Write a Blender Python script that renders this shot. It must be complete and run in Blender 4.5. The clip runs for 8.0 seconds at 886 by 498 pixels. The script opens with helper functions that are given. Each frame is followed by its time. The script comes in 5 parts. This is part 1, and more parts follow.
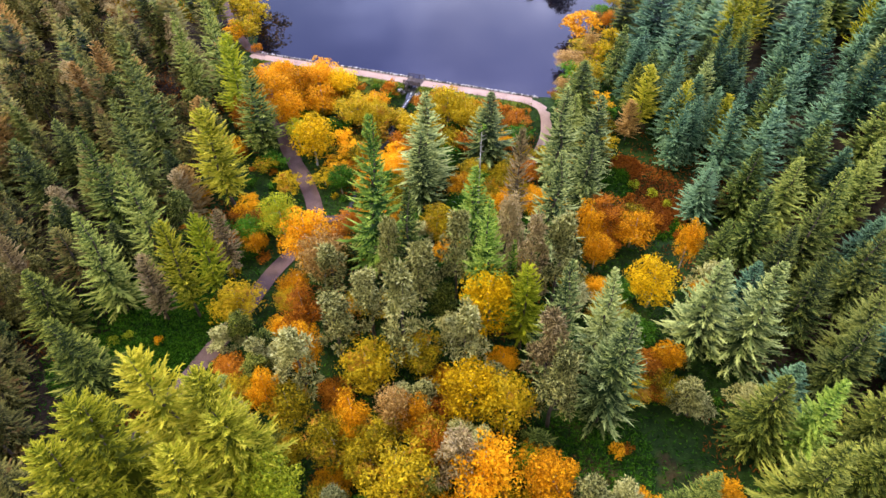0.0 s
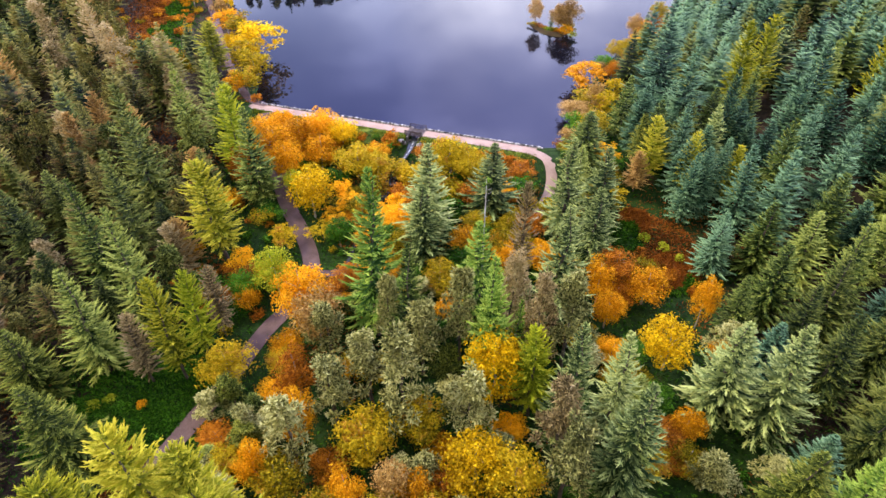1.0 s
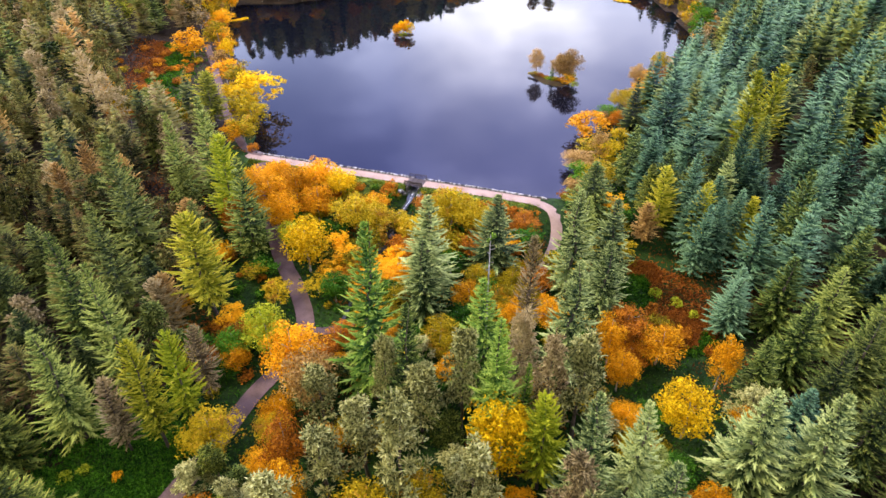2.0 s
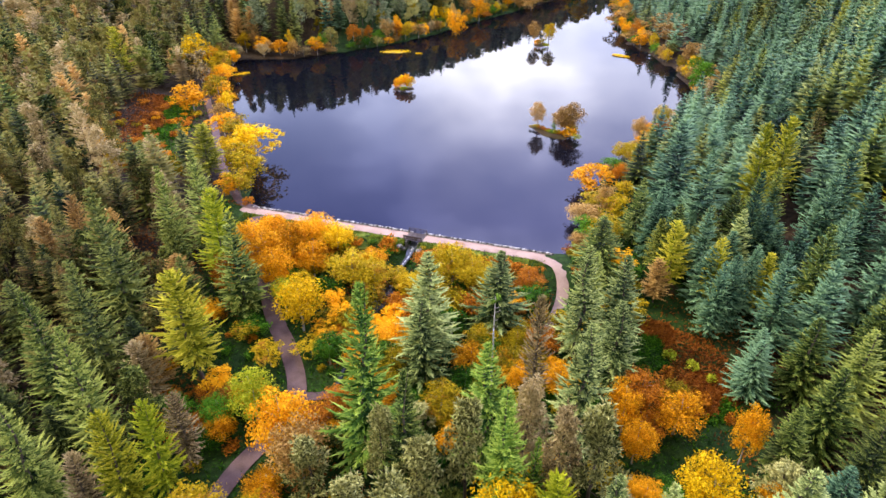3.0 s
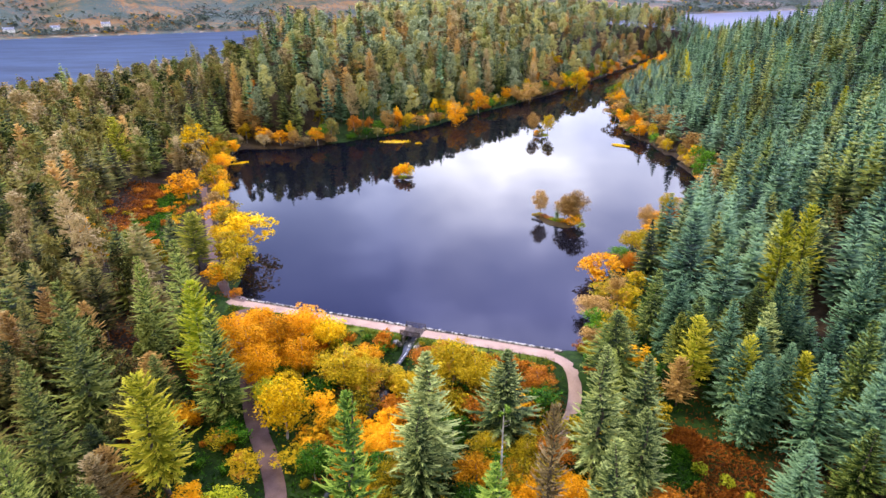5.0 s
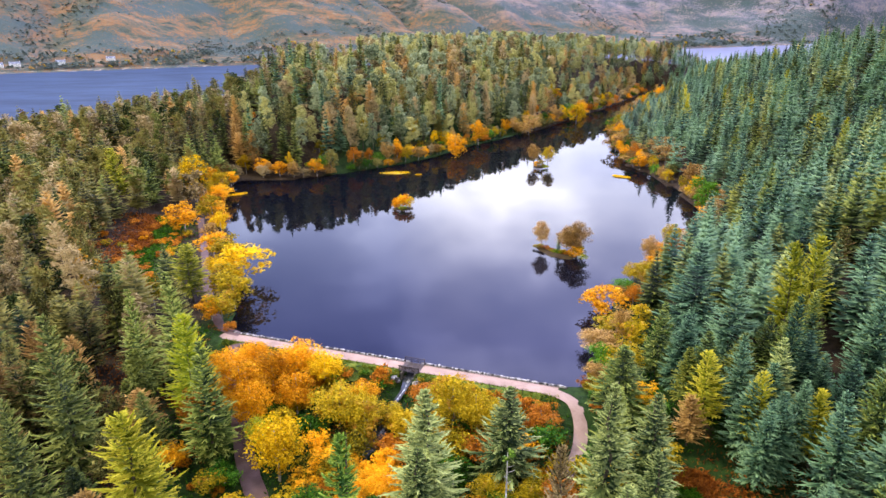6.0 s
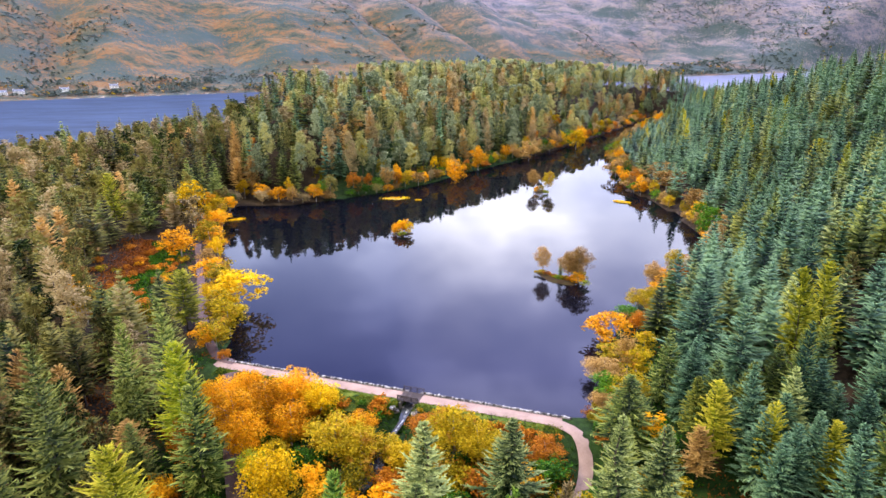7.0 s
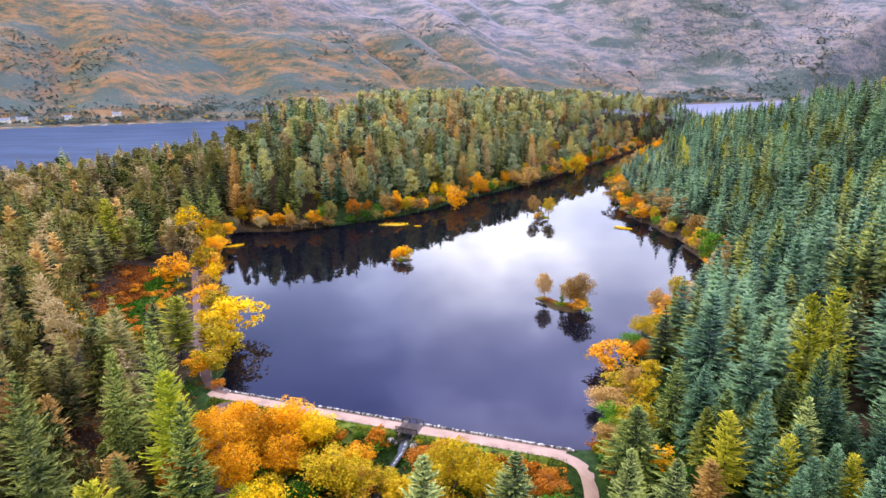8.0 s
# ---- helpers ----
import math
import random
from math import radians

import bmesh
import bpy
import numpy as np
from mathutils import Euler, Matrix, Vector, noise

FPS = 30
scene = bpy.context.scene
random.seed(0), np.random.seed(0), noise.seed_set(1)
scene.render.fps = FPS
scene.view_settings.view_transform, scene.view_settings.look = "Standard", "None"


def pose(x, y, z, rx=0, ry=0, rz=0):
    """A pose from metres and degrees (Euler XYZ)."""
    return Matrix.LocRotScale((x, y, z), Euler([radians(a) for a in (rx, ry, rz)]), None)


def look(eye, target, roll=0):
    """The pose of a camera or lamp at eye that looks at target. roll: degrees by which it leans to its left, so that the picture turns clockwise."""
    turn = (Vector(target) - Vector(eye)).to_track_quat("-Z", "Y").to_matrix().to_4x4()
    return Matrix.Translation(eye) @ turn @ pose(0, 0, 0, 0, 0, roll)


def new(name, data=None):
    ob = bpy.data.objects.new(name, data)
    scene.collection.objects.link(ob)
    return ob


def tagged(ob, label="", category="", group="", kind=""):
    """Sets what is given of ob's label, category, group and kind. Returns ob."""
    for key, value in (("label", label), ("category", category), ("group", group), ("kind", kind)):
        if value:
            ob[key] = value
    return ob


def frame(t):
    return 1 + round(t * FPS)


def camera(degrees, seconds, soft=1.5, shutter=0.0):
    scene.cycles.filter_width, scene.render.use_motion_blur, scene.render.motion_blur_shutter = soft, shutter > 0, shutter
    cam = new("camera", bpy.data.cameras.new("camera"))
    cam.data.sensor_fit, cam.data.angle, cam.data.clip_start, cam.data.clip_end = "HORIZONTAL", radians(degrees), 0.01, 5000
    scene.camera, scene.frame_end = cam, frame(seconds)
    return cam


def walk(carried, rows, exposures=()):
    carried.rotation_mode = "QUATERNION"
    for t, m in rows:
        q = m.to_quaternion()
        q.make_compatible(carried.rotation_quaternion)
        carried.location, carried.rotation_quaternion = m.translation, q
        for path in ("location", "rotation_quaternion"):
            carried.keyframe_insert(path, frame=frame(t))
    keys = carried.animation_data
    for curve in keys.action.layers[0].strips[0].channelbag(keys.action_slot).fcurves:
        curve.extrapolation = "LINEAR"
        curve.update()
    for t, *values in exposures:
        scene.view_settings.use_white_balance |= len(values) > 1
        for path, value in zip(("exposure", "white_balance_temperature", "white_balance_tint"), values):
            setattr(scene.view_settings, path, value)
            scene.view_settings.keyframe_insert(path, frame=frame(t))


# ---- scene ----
cam = camera(71.74, 8.0)
ROLL = -0.57
# seconds, x, y, z, turn, pitch
ROWS = [
    (0.0, 0.122, 0.037, 78.852, -0.015, -44.401),
    (0.5, 0.014, 2.815, 77.675, 0.036, -42.372),
    (1.0, -0.089, 5.718, 76.504, 0.067, -40.200),
    (1.5, -0.171, 8.602, 75.348, 0.049, -38.157),
    (3.0, -0.320, 17.326, 71.998, -0.001, -31.241),
    (3.5, -0.335, 19.957, 70.967, -0.026, -28.973),
    (4.0, -0.317, 22.405, 70.047, -0.062, -26.669),
    (4.5, -0.300, 24.408, 69.295, -0.074, -24.791),
    (6.0, -0.255, 29.334, 67.615, -0.126, -20.184),
    (6.5, -0.236, 30.664, 67.135, -0.147, -19.020),
    (7.0, -0.231, 31.914, 66.711, -0.164, -17.784),
    (7.5, -0.246, 33.120, 66.303, -0.188, -16.531),
    (8.0, -0.266, 34.245, 65.902, -0.212, -15.296),
]
walk(cam, [(t, pose(x, y, z, 90 + pitch, 0, turn) @ pose(0, 0, 0, 0, 0, ROLL)) for t, x, y, z, turn, pitch in ROWS])


# ---- light ----
SUN_HEIGHT, SUN_SIDE = 46.0, 288.0
EXPOSURE = 1.0
scene.view_settings.exposure = EXPOSURE

world = bpy.data.worlds.new("overcast_sky")
scene.world = world
world.use_nodes = True
wt = world.node_tree
wt.nodes.clear()


def node(tree, kind, **values):
    n = tree.nodes.new(kind)
    for key, value in values.items():
        if key.startswith("in_"):
            n.inputs[int(key[3:])].default_value = value
    return n


def link(tree, a, out, b, inp):
    tree.links.new(a.outputs[out], b.inputs[inp])


def ramp(tree, stops):
    n = tree.nodes.new("ShaderNodeValToRGB")
    el = n.color_ramp.elements
    while len(el) < len(stops):
        el.new(0.5)
    for e, (p, c) in zip(el, stops):
        e.position = p
        e.color = (*c, 1)
    return n


def math_node(tree, op, a=None, b=None):
    n = tree.nodes.new("ShaderNodeMath")
    n.operation = op
    for i, v in enumerate((a, b)):
        if v is None:
            continue
        if isinstance(v, (int, float)):
            n.inputs[i].default_value = v
        else:
            tree.links.new(v, n.inputs[i])
    return n


def mix_rgb(tree, fac, a, b, mode="MIX"):
    n = tree.nodes.new("ShaderNodeMix")
    n.data_type = "RGBA"
    n.blend_type = mode
    for socket, v in ((n.inputs[0], fac), (n.inputs[6], a), (n.inputs[7], b)):
        if isinstance(v, (int, float)):
            socket.default_value = v
        elif isinstance(v, tuple):
            socket.default_value = (*v, 1)
        else:
            tree.links.new(v, socket)
    return n


def noise_node(tree, vector, scale, detail=3.0, rough=0.55):
    n = tree.nodes.new("ShaderNodeTexNoise")
    n.inputs["Scale"].default_value = scale
    n.inputs["Detail"].default_value = detail
    n.inputs["Roughness"].default_value = rough
    if vector is not None:
        tree.links.new(vector, n.inputs["Vector"])
    return n


def build_sky():
    sky = wt.nodes.new("ShaderNodeTexSky")
    sky.sky_type = "NISHITA"
    sky.sun_disc = False
    sky.sun_elevation = radians(SUN_HEIGHT)
    sky.sun_rotation = radians(SUN_SIDE)
    coord = wt.nodes.new("ShaderNodeTexCoord")
    sep = wt.nodes.new("ShaderNodeSeparateXYZ")
    link(wt, coord, "Generated", sep, 0)
    # broad cloud masses, flattened towards the horizon
    mapping = wt.nodes.new("ShaderNodeMapping")
    mapping.inputs["Scale"].default_value = (1.0, 1.0, 1.6)
    mapping.inputs["Location"].default_value = CLOUD_SHIFT
    link(wt, coord, "Generated", mapping, 0)
    broad = noise_node(wt, mapping.outputs[0], 4.2, 4.0, 0.5)
    patch = ramp(wt, [(0.36, (0.66, 0.68, 0.80)), (0.50, (0.94, 0.94, 1.0)), (0.63, (1.5, 1.47, 1.40))])
    link(wt, broad, 0, patch, 0)
    # northern sky: thin bright cloud low down, a heavy violet bank above it
    rise = ramp(wt, [(0.0, (1.3, 1.32, 1.45)), (0.13, (1.75, 1.76, 1.9)), (0.25, (2.4, 2.4, 2.45)), (0.36, (1.5, 1.55, 2.1)),
                     (0.48, (1.3, 1.36, 2.5)), (0.66, (1.45, 1.5, 2.5)), (0.92, (1.0, 1.02, 1.35))])
    link(wt, sep, 2, rise, 0)
    side = math_node(wt, "ADD", sep.outputs[0], 0.5)
    across = ramp(wt, [(0.15, (0.42, 0.47, 0.62)), (0.42, (0.56, 0.60, 0.76)), (0.52, (0.90, 0.91, 0.96)), (0.60, (1.15, 1.15, 1.15)), (0.78, (0.92, 0.93, 1.0))])
    link(wt, side, 0, across, 0)
    north = mix_rgb(wt, 1.0, rise.outputs[0], across.outputs[0], "MULTIPLY")
    back = math_node(wt, "MULTIPLY", sep.outputs[1], 1.8)
    back = math_node(wt, "ADD", back.outputs[0], 0.45)
    back.use_clamp = True
    whole = mix_rgb(wt, back.outputs[0], (0.36, 0.34, 0.31), north.outputs[2])
    cloud = mix_rgb(wt, 1.0, whole.outputs[2], patch.outputs[0], "MULTIPLY")
    clouds = node(wt, "ShaderNodeBackground")
    clouds.inputs["Strength"].default_value = CLOUD_LIGHT
    link(wt, cloud, 2, clouds, 0)
    clear = node(wt, "ShaderNodeBackground")
    clear.inputs["Strength"].default_value = 0.05
    link(wt, sky, 0, clear, 0)
    add = wt.nodes.new("ShaderNodeAddShader")
    link(wt, clouds, 0, add, 0)
    link(wt, clear, 0, add, 1)
    out = wt.nodes.new("ShaderNodeOutputWorld")
    link(wt, add, 0, out, 0)


CLOUD_SHIFT = (0.35, 0.1, 0.2)
CLOUD_LIGHT = 1.65
build_sky()

sun_data = bpy.data.lights.new("sun", "SUN")
sun_data.energy = 2.2
sun_data.angle = radians(10)
sun_data.color = (1.0, 0.86, 0.58)
sun = new("sun", sun_data)
sun.matrix_world = look((0, 0, 300), Vector((0, 0, 300)) - 100 * Vector((
    math.sin(radians(SUN_SIDE)) * math.cos(radians(SUN_HEIGHT)),
    math.cos(radians(SUN_SIDE)) * math.cos(radians(SUN_HEIGHT)), math.sin(radians(SUN_HEIGHT)))))


# ---- materials ----
def material(name):
    m = bpy.data.materials.new(name)
    m.use_nodes = True
    t = m.node_tree
    t.nodes.clear()
    out = t.nodes.new("ShaderNodeOutputMaterial")
    b = t.nodes.new("ShaderNodeBsdfPrincipled")
    t.links.new(b.outputs[0], out.inputs[0])
    geo = t.nodes.new("ShaderNodeNewGeometry")
    return m, t, b, geo, out


LEAF_LOOKS = {}


def foliage(name, dark, mid, light, thin=0.25, patch=None, grain=4.6, open_share=0.0):
    """Leaves or needles: each spray its own tone, each tree its own shade."""
    LEAF_LOOKS[name] = (dark, mid, light, thin, patch)
    m, t, b, geo, out = material(name)
    info = t.nodes.new("ShaderNodeObjectInfo")
    stand = noise_node(t, geo.outputs["Position"], 0.11, 2.0)
    fine = noise_node(t, geo.outputs["Position"], 0.9, 2.0)
    f = math_node(t, "MULTIPLY", geo.outputs["Random Per Island"], 0.55)
    f = math_node(t, "ADD", f.outputs[0], math_node(t, "MULTIPLY", stand.outputs[0], 0.5).outputs[0])
    f = math_node(t, "ADD", f.outputs[0], math_node(t, "MULTIPLY", fine.outputs[0], 0.35).outputs[0])
    f = math_node(t, "ADD", f.outputs[0], math_node(t, "MULTIPLY", info.outputs["Random"], 0.38).outputs[0])
    # new growth is paler; the dark inner ends also paint in crown shade
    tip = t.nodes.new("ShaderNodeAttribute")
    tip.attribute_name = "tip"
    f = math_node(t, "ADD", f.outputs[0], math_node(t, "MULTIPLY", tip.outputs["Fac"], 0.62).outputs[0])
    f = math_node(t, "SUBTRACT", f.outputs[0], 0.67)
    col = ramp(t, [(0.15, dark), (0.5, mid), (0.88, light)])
    t.links.new(f.outputs[0], col.inputs[0])
    colour = col.outputs[0]
    if patch:
        # whole sprays that have turned
        turned = noise_node(t, geo.outputs["Position"], 0.35, 3.0)
        sel = ramp(t, [(0.56, (0, 0, 0)), (0.66, (1, 1, 1))])
        t.links.new(turned.outputs[0], sel.inputs[0])
        colour = mix_rgb(t, sel.outputs[0], colour, patch).outputs[2]
    t.links.new(colour, b.inputs["Base Color"])
    b.inputs["Roughness"].default_value = 0.75
    b.inputs["Specular IOR Level"].default_value = 0.10
    tr = t.nodes.new("ShaderNodeBsdfTranslucent")
    t.links.new(colour, tr.inputs[0])
    mx = t.nodes.new("ShaderNodeMixShader")
    mx.inputs[0].default_value = thin
    t.links.new(b.outputs[0], mx.inputs[1])
    t.links.new(tr.outputs[0], mx.inputs[2])
    if not open_share:
        t.links.new(mx.outputs[0], out.inputs[0])
        return m
    gaps = noise_node(t, geo.outputs["Position"], grain, 2.0, 0.6)
    leafy = math_node(t, "GREATER_THAN", gaps.outputs[0], open_share)
    clear = t.nodes.new("ShaderNodeBsdfTransparent")
    lace = t.nodes.new("ShaderNodeMixShader")
    t.links.new(leafy.outputs[0], lace.inputs[0])
    t.links.new(clear.outputs[0], lace.inputs[1])
    t.links.new(mx.outputs[0], lace.inputs[2])
    t.links.new(lace.outputs[0], out.inputs[0])
    return m


def rough_surface(name, stops, scale, fine_scale, rough=0.85, bump=0.3, dist=0.05, per_object=0.0, metal=0.0):
    """A plain weathered surface: a ramp over two scales of noise, with relief."""
    m, t, b, geo, out = material(name)
    big = noise_node(t, geo.outputs["Position"], scale, 4.0)
    small = noise_node(t, geo.outputs["Position"], fine_scale, 4.0, 0.65)
    f = math_node(t, "ADD", math_node(t, "MULTIPLY", big.outputs[0], 0.6).outputs[0],
                  math_node(t, "MULTIPLY", small.outputs[0], 0.4).outputs[0])
    if per_object:
        info = t.nodes.new("ShaderNodeObjectInfo")
        r = math_node(t, "SUBTRACT", info.outputs["Random"], 0.5)
        f = math_node(t, "ADD", f.outputs[0], math_node(t, "MULTIPLY", r.outputs[0], per_object).outputs[0])
    col = ramp(t, stops)
    t.links.new(f.outputs[0], col.inputs[0])
    t.links.new(col.outputs[0], b.inputs["Base Color"])
    b.inputs["Roughness"].default_value = rough
    b.inputs["Metallic"].default_value = metal
    b.inputs["Specular IOR Level"].default_value = 0.3
    bp = t.nodes.new("ShaderNodeBump")
    bp.inputs["Strength"].default_value = bump
    bp.inputs["Distance"].default_value = dist
    t.links.new(small.outputs[0], bp.inputs["Height"])
    t.links.new(bp.outputs[0], b.inputs["Normal"])
    return m


M = {}
M["spruce"] = foliage("spruce_needles", (0.008, 0.022, 0.003), (0.098, 0.142, 0.022), (0.36, 0.40, 0.078), 0.12)
M["darkspruce"] = foliage("dark_spruce_needles", (0.005, 0.013, 0.003), (0.054, 0.078, 0.014), (0.24, 0.26, 0.052), 0.10)
M["sitka"] = foliage("blue_spruce_needles", (0.005, 0.019, 0.009), (0.054, 0.124, 0.064), (0.23, 0.37, 0.172), 0.10)
M["fir"] = foliage("green_fir_needles", (0.016, 0.054, 0.005), (0.135, 0.24, 0.024), (0.38, 0.49, 0.07), 0.15)
M["olive"] = foliage("olive_spruce_needles", (0.009, 0.014, 0.004), (0.080, 0.084, 0.019), (0.27, 0.24, 0.055), 0.12,
                     (0.20, 0.11, 0.035))
M["larch"] = foliage("yellowing_larch_needles", (0.08, 0.10, 0.004), (0.31, 0.32, 0.014), (0.64, 0.56, 0.05), 0.3)
M["mossy"] = foliage("yellow_green_spruce_needles", (0.016, 0.030, 0.003), (0.130, 0.158, 0.020), (0.40, 0.40, 0.062), 0.15)
M["silver"] = foliage("silver_green_spruce_needles", (0.012, 0.030, 0.006), (0.158, 0.205, 0.054), (0.48, 0.53, 0.160), 0.12)
M["lime"] = foliage("lime_green_leaves", (0.12, 0.17, 0.006), (0.32, 0.37, 0.014), (0.54, 0.52, 0.03), 0.3)
M["pine"] = foliage("grey_green_pine_needles", (0.042, 0.048, 0.012), (0.265, 0.260, 0.078), (0.53, 0.50, 0.185), 0.15)
M["bluepine"] = foliage("blue_green_pine_needles", (0.036, 0.055, 0.026), (0.18, 0.225, 0.115), (0.41, 0.46, 0.26), 0.12)
M["brown"] = foliage("brown_thin_needles", (0.080, 0.060, 0.024), (0.290, 0.215, 0.092), (0.50, 0.385, 0.18), 0.2)
M["yellow"] = foliage("yellow_autumn_leaves", (0.28, 0.17, 0.003), (0.7, 0.44, 0.004), (0.95, 0.66, 0.01), 0.35)
M["orange"] = foliage("orange_autumn_leaves", (0.28, 0.115, 0.003), (0.72, 0.32, 0.005), (0.95, 0.52, 0.012), 0.35)
M["rust"] = foliage("rust_brown_leaves", (0.13, 0.042, 0.005), (0.4, 0.135, 0.008), (0.62, 0.24, 0.014), 0.3)
M["gold"] = foliage("olive_gold_leaves", (0.09, 0.08, 0.003), (0.33, 0.25, 0.006), (0.64, 0.44, 0.012), 0.3,
                    (0.42, 0.20, 0.02))
M["tan"] = foliage("tan_fading_leaves", (0.15, 0.085, 0.022), (0.42, 0.25, 0.07), (0.62, 0.4, 0.12), 0.3)
M["fern"] = foliage("green_ferns", (0.007, 0.032, 0.002), (0.037, 0.128, 0.005), (0.12, 0.26, 0.014), 0.2)
M["grass"] = foliage("rough_grass_blades", (0.03, 0.06, 0.004), (0.10, 0.15, 0.010), (0.27, 0.26, 0.022), 0.2)
M["bracken"] = foliage("rust_bracken", (0.07, 0.02, 0.006), (0.24, 0.07, 0.01), (0.42, 0.15, 0.018), 0.2)
M["scrub"] = foliage("dark_hillside_scrub", (0.040, 0.062, 0.056), (0.088, 0.122, 0.108), (0.165, 0.200, 0.165), 0.1)
M["bark"] = rough_surface("grey_brown_bark", [(0.3, (0.035, 0.026, 0.020)), (0.7, (0.13, 0.10, 0.08))], 0.8, 6.0, 0.9, 0.5)
M["pale_bark"] = rough_surface("pale_birch_bark", [(0.35, (0.12, 0.10, 0.085)), (0.6, (0.45, 0.42, 0.38))], 1.2, 5.0, 0.8, 0.4)
M["path"] = rough_surface("pink_grey_gravel", [(0.3, (0.19, 0.125, 0.095)), (0.5, (0.30, 0.205, 0.16)), (0.72, (0.40, 0.29, 0.23))],
                          0.35, 5.0, 0.95, 0.3, 0.02)
M["wood_path"] = rough_surface("damp_forest_track", [(0.3, (0.065, 0.040, 0.037)), (0.52, (0.12, 0.076, 0.072)), (0.75, (0.17, 0.115, 0.105))],
                               0.4, 5.0, 0.9, 0.3, 0.02)
M["stone"] = rough_surface("pale_lichened_stone", [(0.25, (0.03, 0.028, 0.027)), (0.5, (0.15, 0.14, 0.13)), (0.78, (0.42, 0.40, 0.37))],
                           1.2, 7.0, 0.9, 0.5, 0.05, 0.8)
M["dam"] = rough_surface("dark_wet_masonry", [(0.3, (0.06, 0.055, 0.05)), (0.7, (0.20, 0.18, 0.16))], 0.8, 5.0, 0.85, 0.5)
M["timber"] = rough_surface("weathered_timber", [(0.3, (0.032, 0.024, 0.022)), (0.7, (0.095, 0.072, 0.066))], 1.0, 9.0, 0.85, 0.4, 0.02, 0.3)
M["turf"] = rough_surface("bright_mown_turf", [(0.32, (0.030, 0.065, 0.006)), (0.48, (0.085, 0.135, 0.012)), (0.64, (0.19, 0.20, 0.022))],
                          0.35, 3.0, 0.9, 0.8, 0.12)
M["reed"] = rough_surface("yellow_sedge", [(0.3, (0.20, 0.14, 0.02)), (0.6, (0.48, 0.34, 0.04))], 0.8, 5.0, 0.9, 0.5, 0.08)
M["render_white"] = rough_surface("white_house_render", [(0.3, (0.78, 0.78, 0.77)), (0.7, (0.88, 0.88, 0.86))], 0.3, 3.0, 0.8, 0.1)
M["slate"] = rough_surface("grey_slate", [(0.3, (0.10, 0.11, 0.13)), (0.7, (0.22, 0.23, 0.26))], 0.3, 3.0, 0.6, 0.2)
M["glass_dark"] = rough_surface("dark_window_glass", [(0.3, (0.02, 0.022, 0.03)), (0.7, (0.04, 0.045, 0.05))], 0.3, 3.0, 0.1, 0.0)
M["foam"] = rough_surface("white_running_water", [(0.48, (0.04, 0.045, 0.05)), (0.66, (0.55, 0.57, 0.60))], 1.6, 6.0, 0.3, 0.6, 0.1)


NEEDLES = ("pine", "bluepine", "spruce", "darkspruce", "sitka", "fir", "olive", "mossy", "silver")


def distant(colour):
    """The same leaves seen from far off: only coarse gaps show."""
    key = colour + "_far"
    if key not in M:
        M[key] = foliage(M[colour].name + "_far", *LEAF_LOOKS[M[colour].name], 1.1, 0.0 if colour in NEEDLES else 0.36)
    return M[key]


def ground_material():
    m, t, b, geo, out = material("forest_floor")
    big = noise_node(t, geo.outputs["Position"], 0.06, 4.0)
    mid = noise_node(t, geo.outputs["Position"], 0.7, 5.0, 0.65)
    fine = noise_node(t, geo.outputs["Position"], 5.0, 3.0, 0.7)
    green = ramp(t, [(0.3, (0.006, 0.018, 0.004)), (0.7, (0.030, 0.064, 0.010))])
    t.links.new(mid.outputs[0], green.inputs[0])
    litter = ramp(t, [(0.3, (0.020, 0.014, 0.009)), (0.7, (0.10, 0.050, 0.022))])
    t.links.new(mid.outputs[0], litter.inputs[0])
    sel = ramp(t, [(0.61, (0, 0, 0)), (0.70, (1, 1, 1))])
    t.links.new(big.outputs[0], sel.inputs[0])
    c = mix_rgb(t, sel.outputs[0], green.outputs[0], litter.outputs[0])
    # bare needle litter on the planted slopes either side of the valley, with tree shade painted in
    sep = t.nodes.new("ShaderNodeSeparateXYZ")
    t.links.new(geo.outputs["Position"], sep.inputs[0])
    off = math_node(t, "ABSOLUTE", sep.outputs[0])
    off = math_node(t, "ADD", off.outputs[0], math_node(t, "MULTIPLY", big.outputs[0], 30.0).outputs[0])
    off = math_node(t, "MULTIPLY", off.outputs[0], 0.01)
    planted = ramp(t, [(0.66, (0, 0, 0)), (0.76, (1, 1, 1))])
    t.links.new(off.outputs[0], planted.inputs[0])
    needles = ramp(t, [(0.3, (0.012, 0.009, 0.006)), (0.7, (0.055, 0.036, 0.020))])
    t.links.new(mid.outputs[0], needles.inputs[0])
    c = mix_rgb(t, planted.outputs[0], c.outputs[2], needles.outputs[0])
    t.links.new(c.outputs[2], b.inputs["Base Color"])
    b.inputs["Roughness"].default_value = 0.95
    b.inputs["Specular IOR Level"].default_value = 0.15
    bp = t.nodes.new("ShaderNodeBump")
    bp.inputs["Strength"].default_value = 0.8
    bp.inputs["Distance"].default_value = 0.25
    t.links.new(fine.outputs[0], bp.inputs["Height"])
    t.links.new(bp.outputs[0], b.inputs["Normal"])
    return m


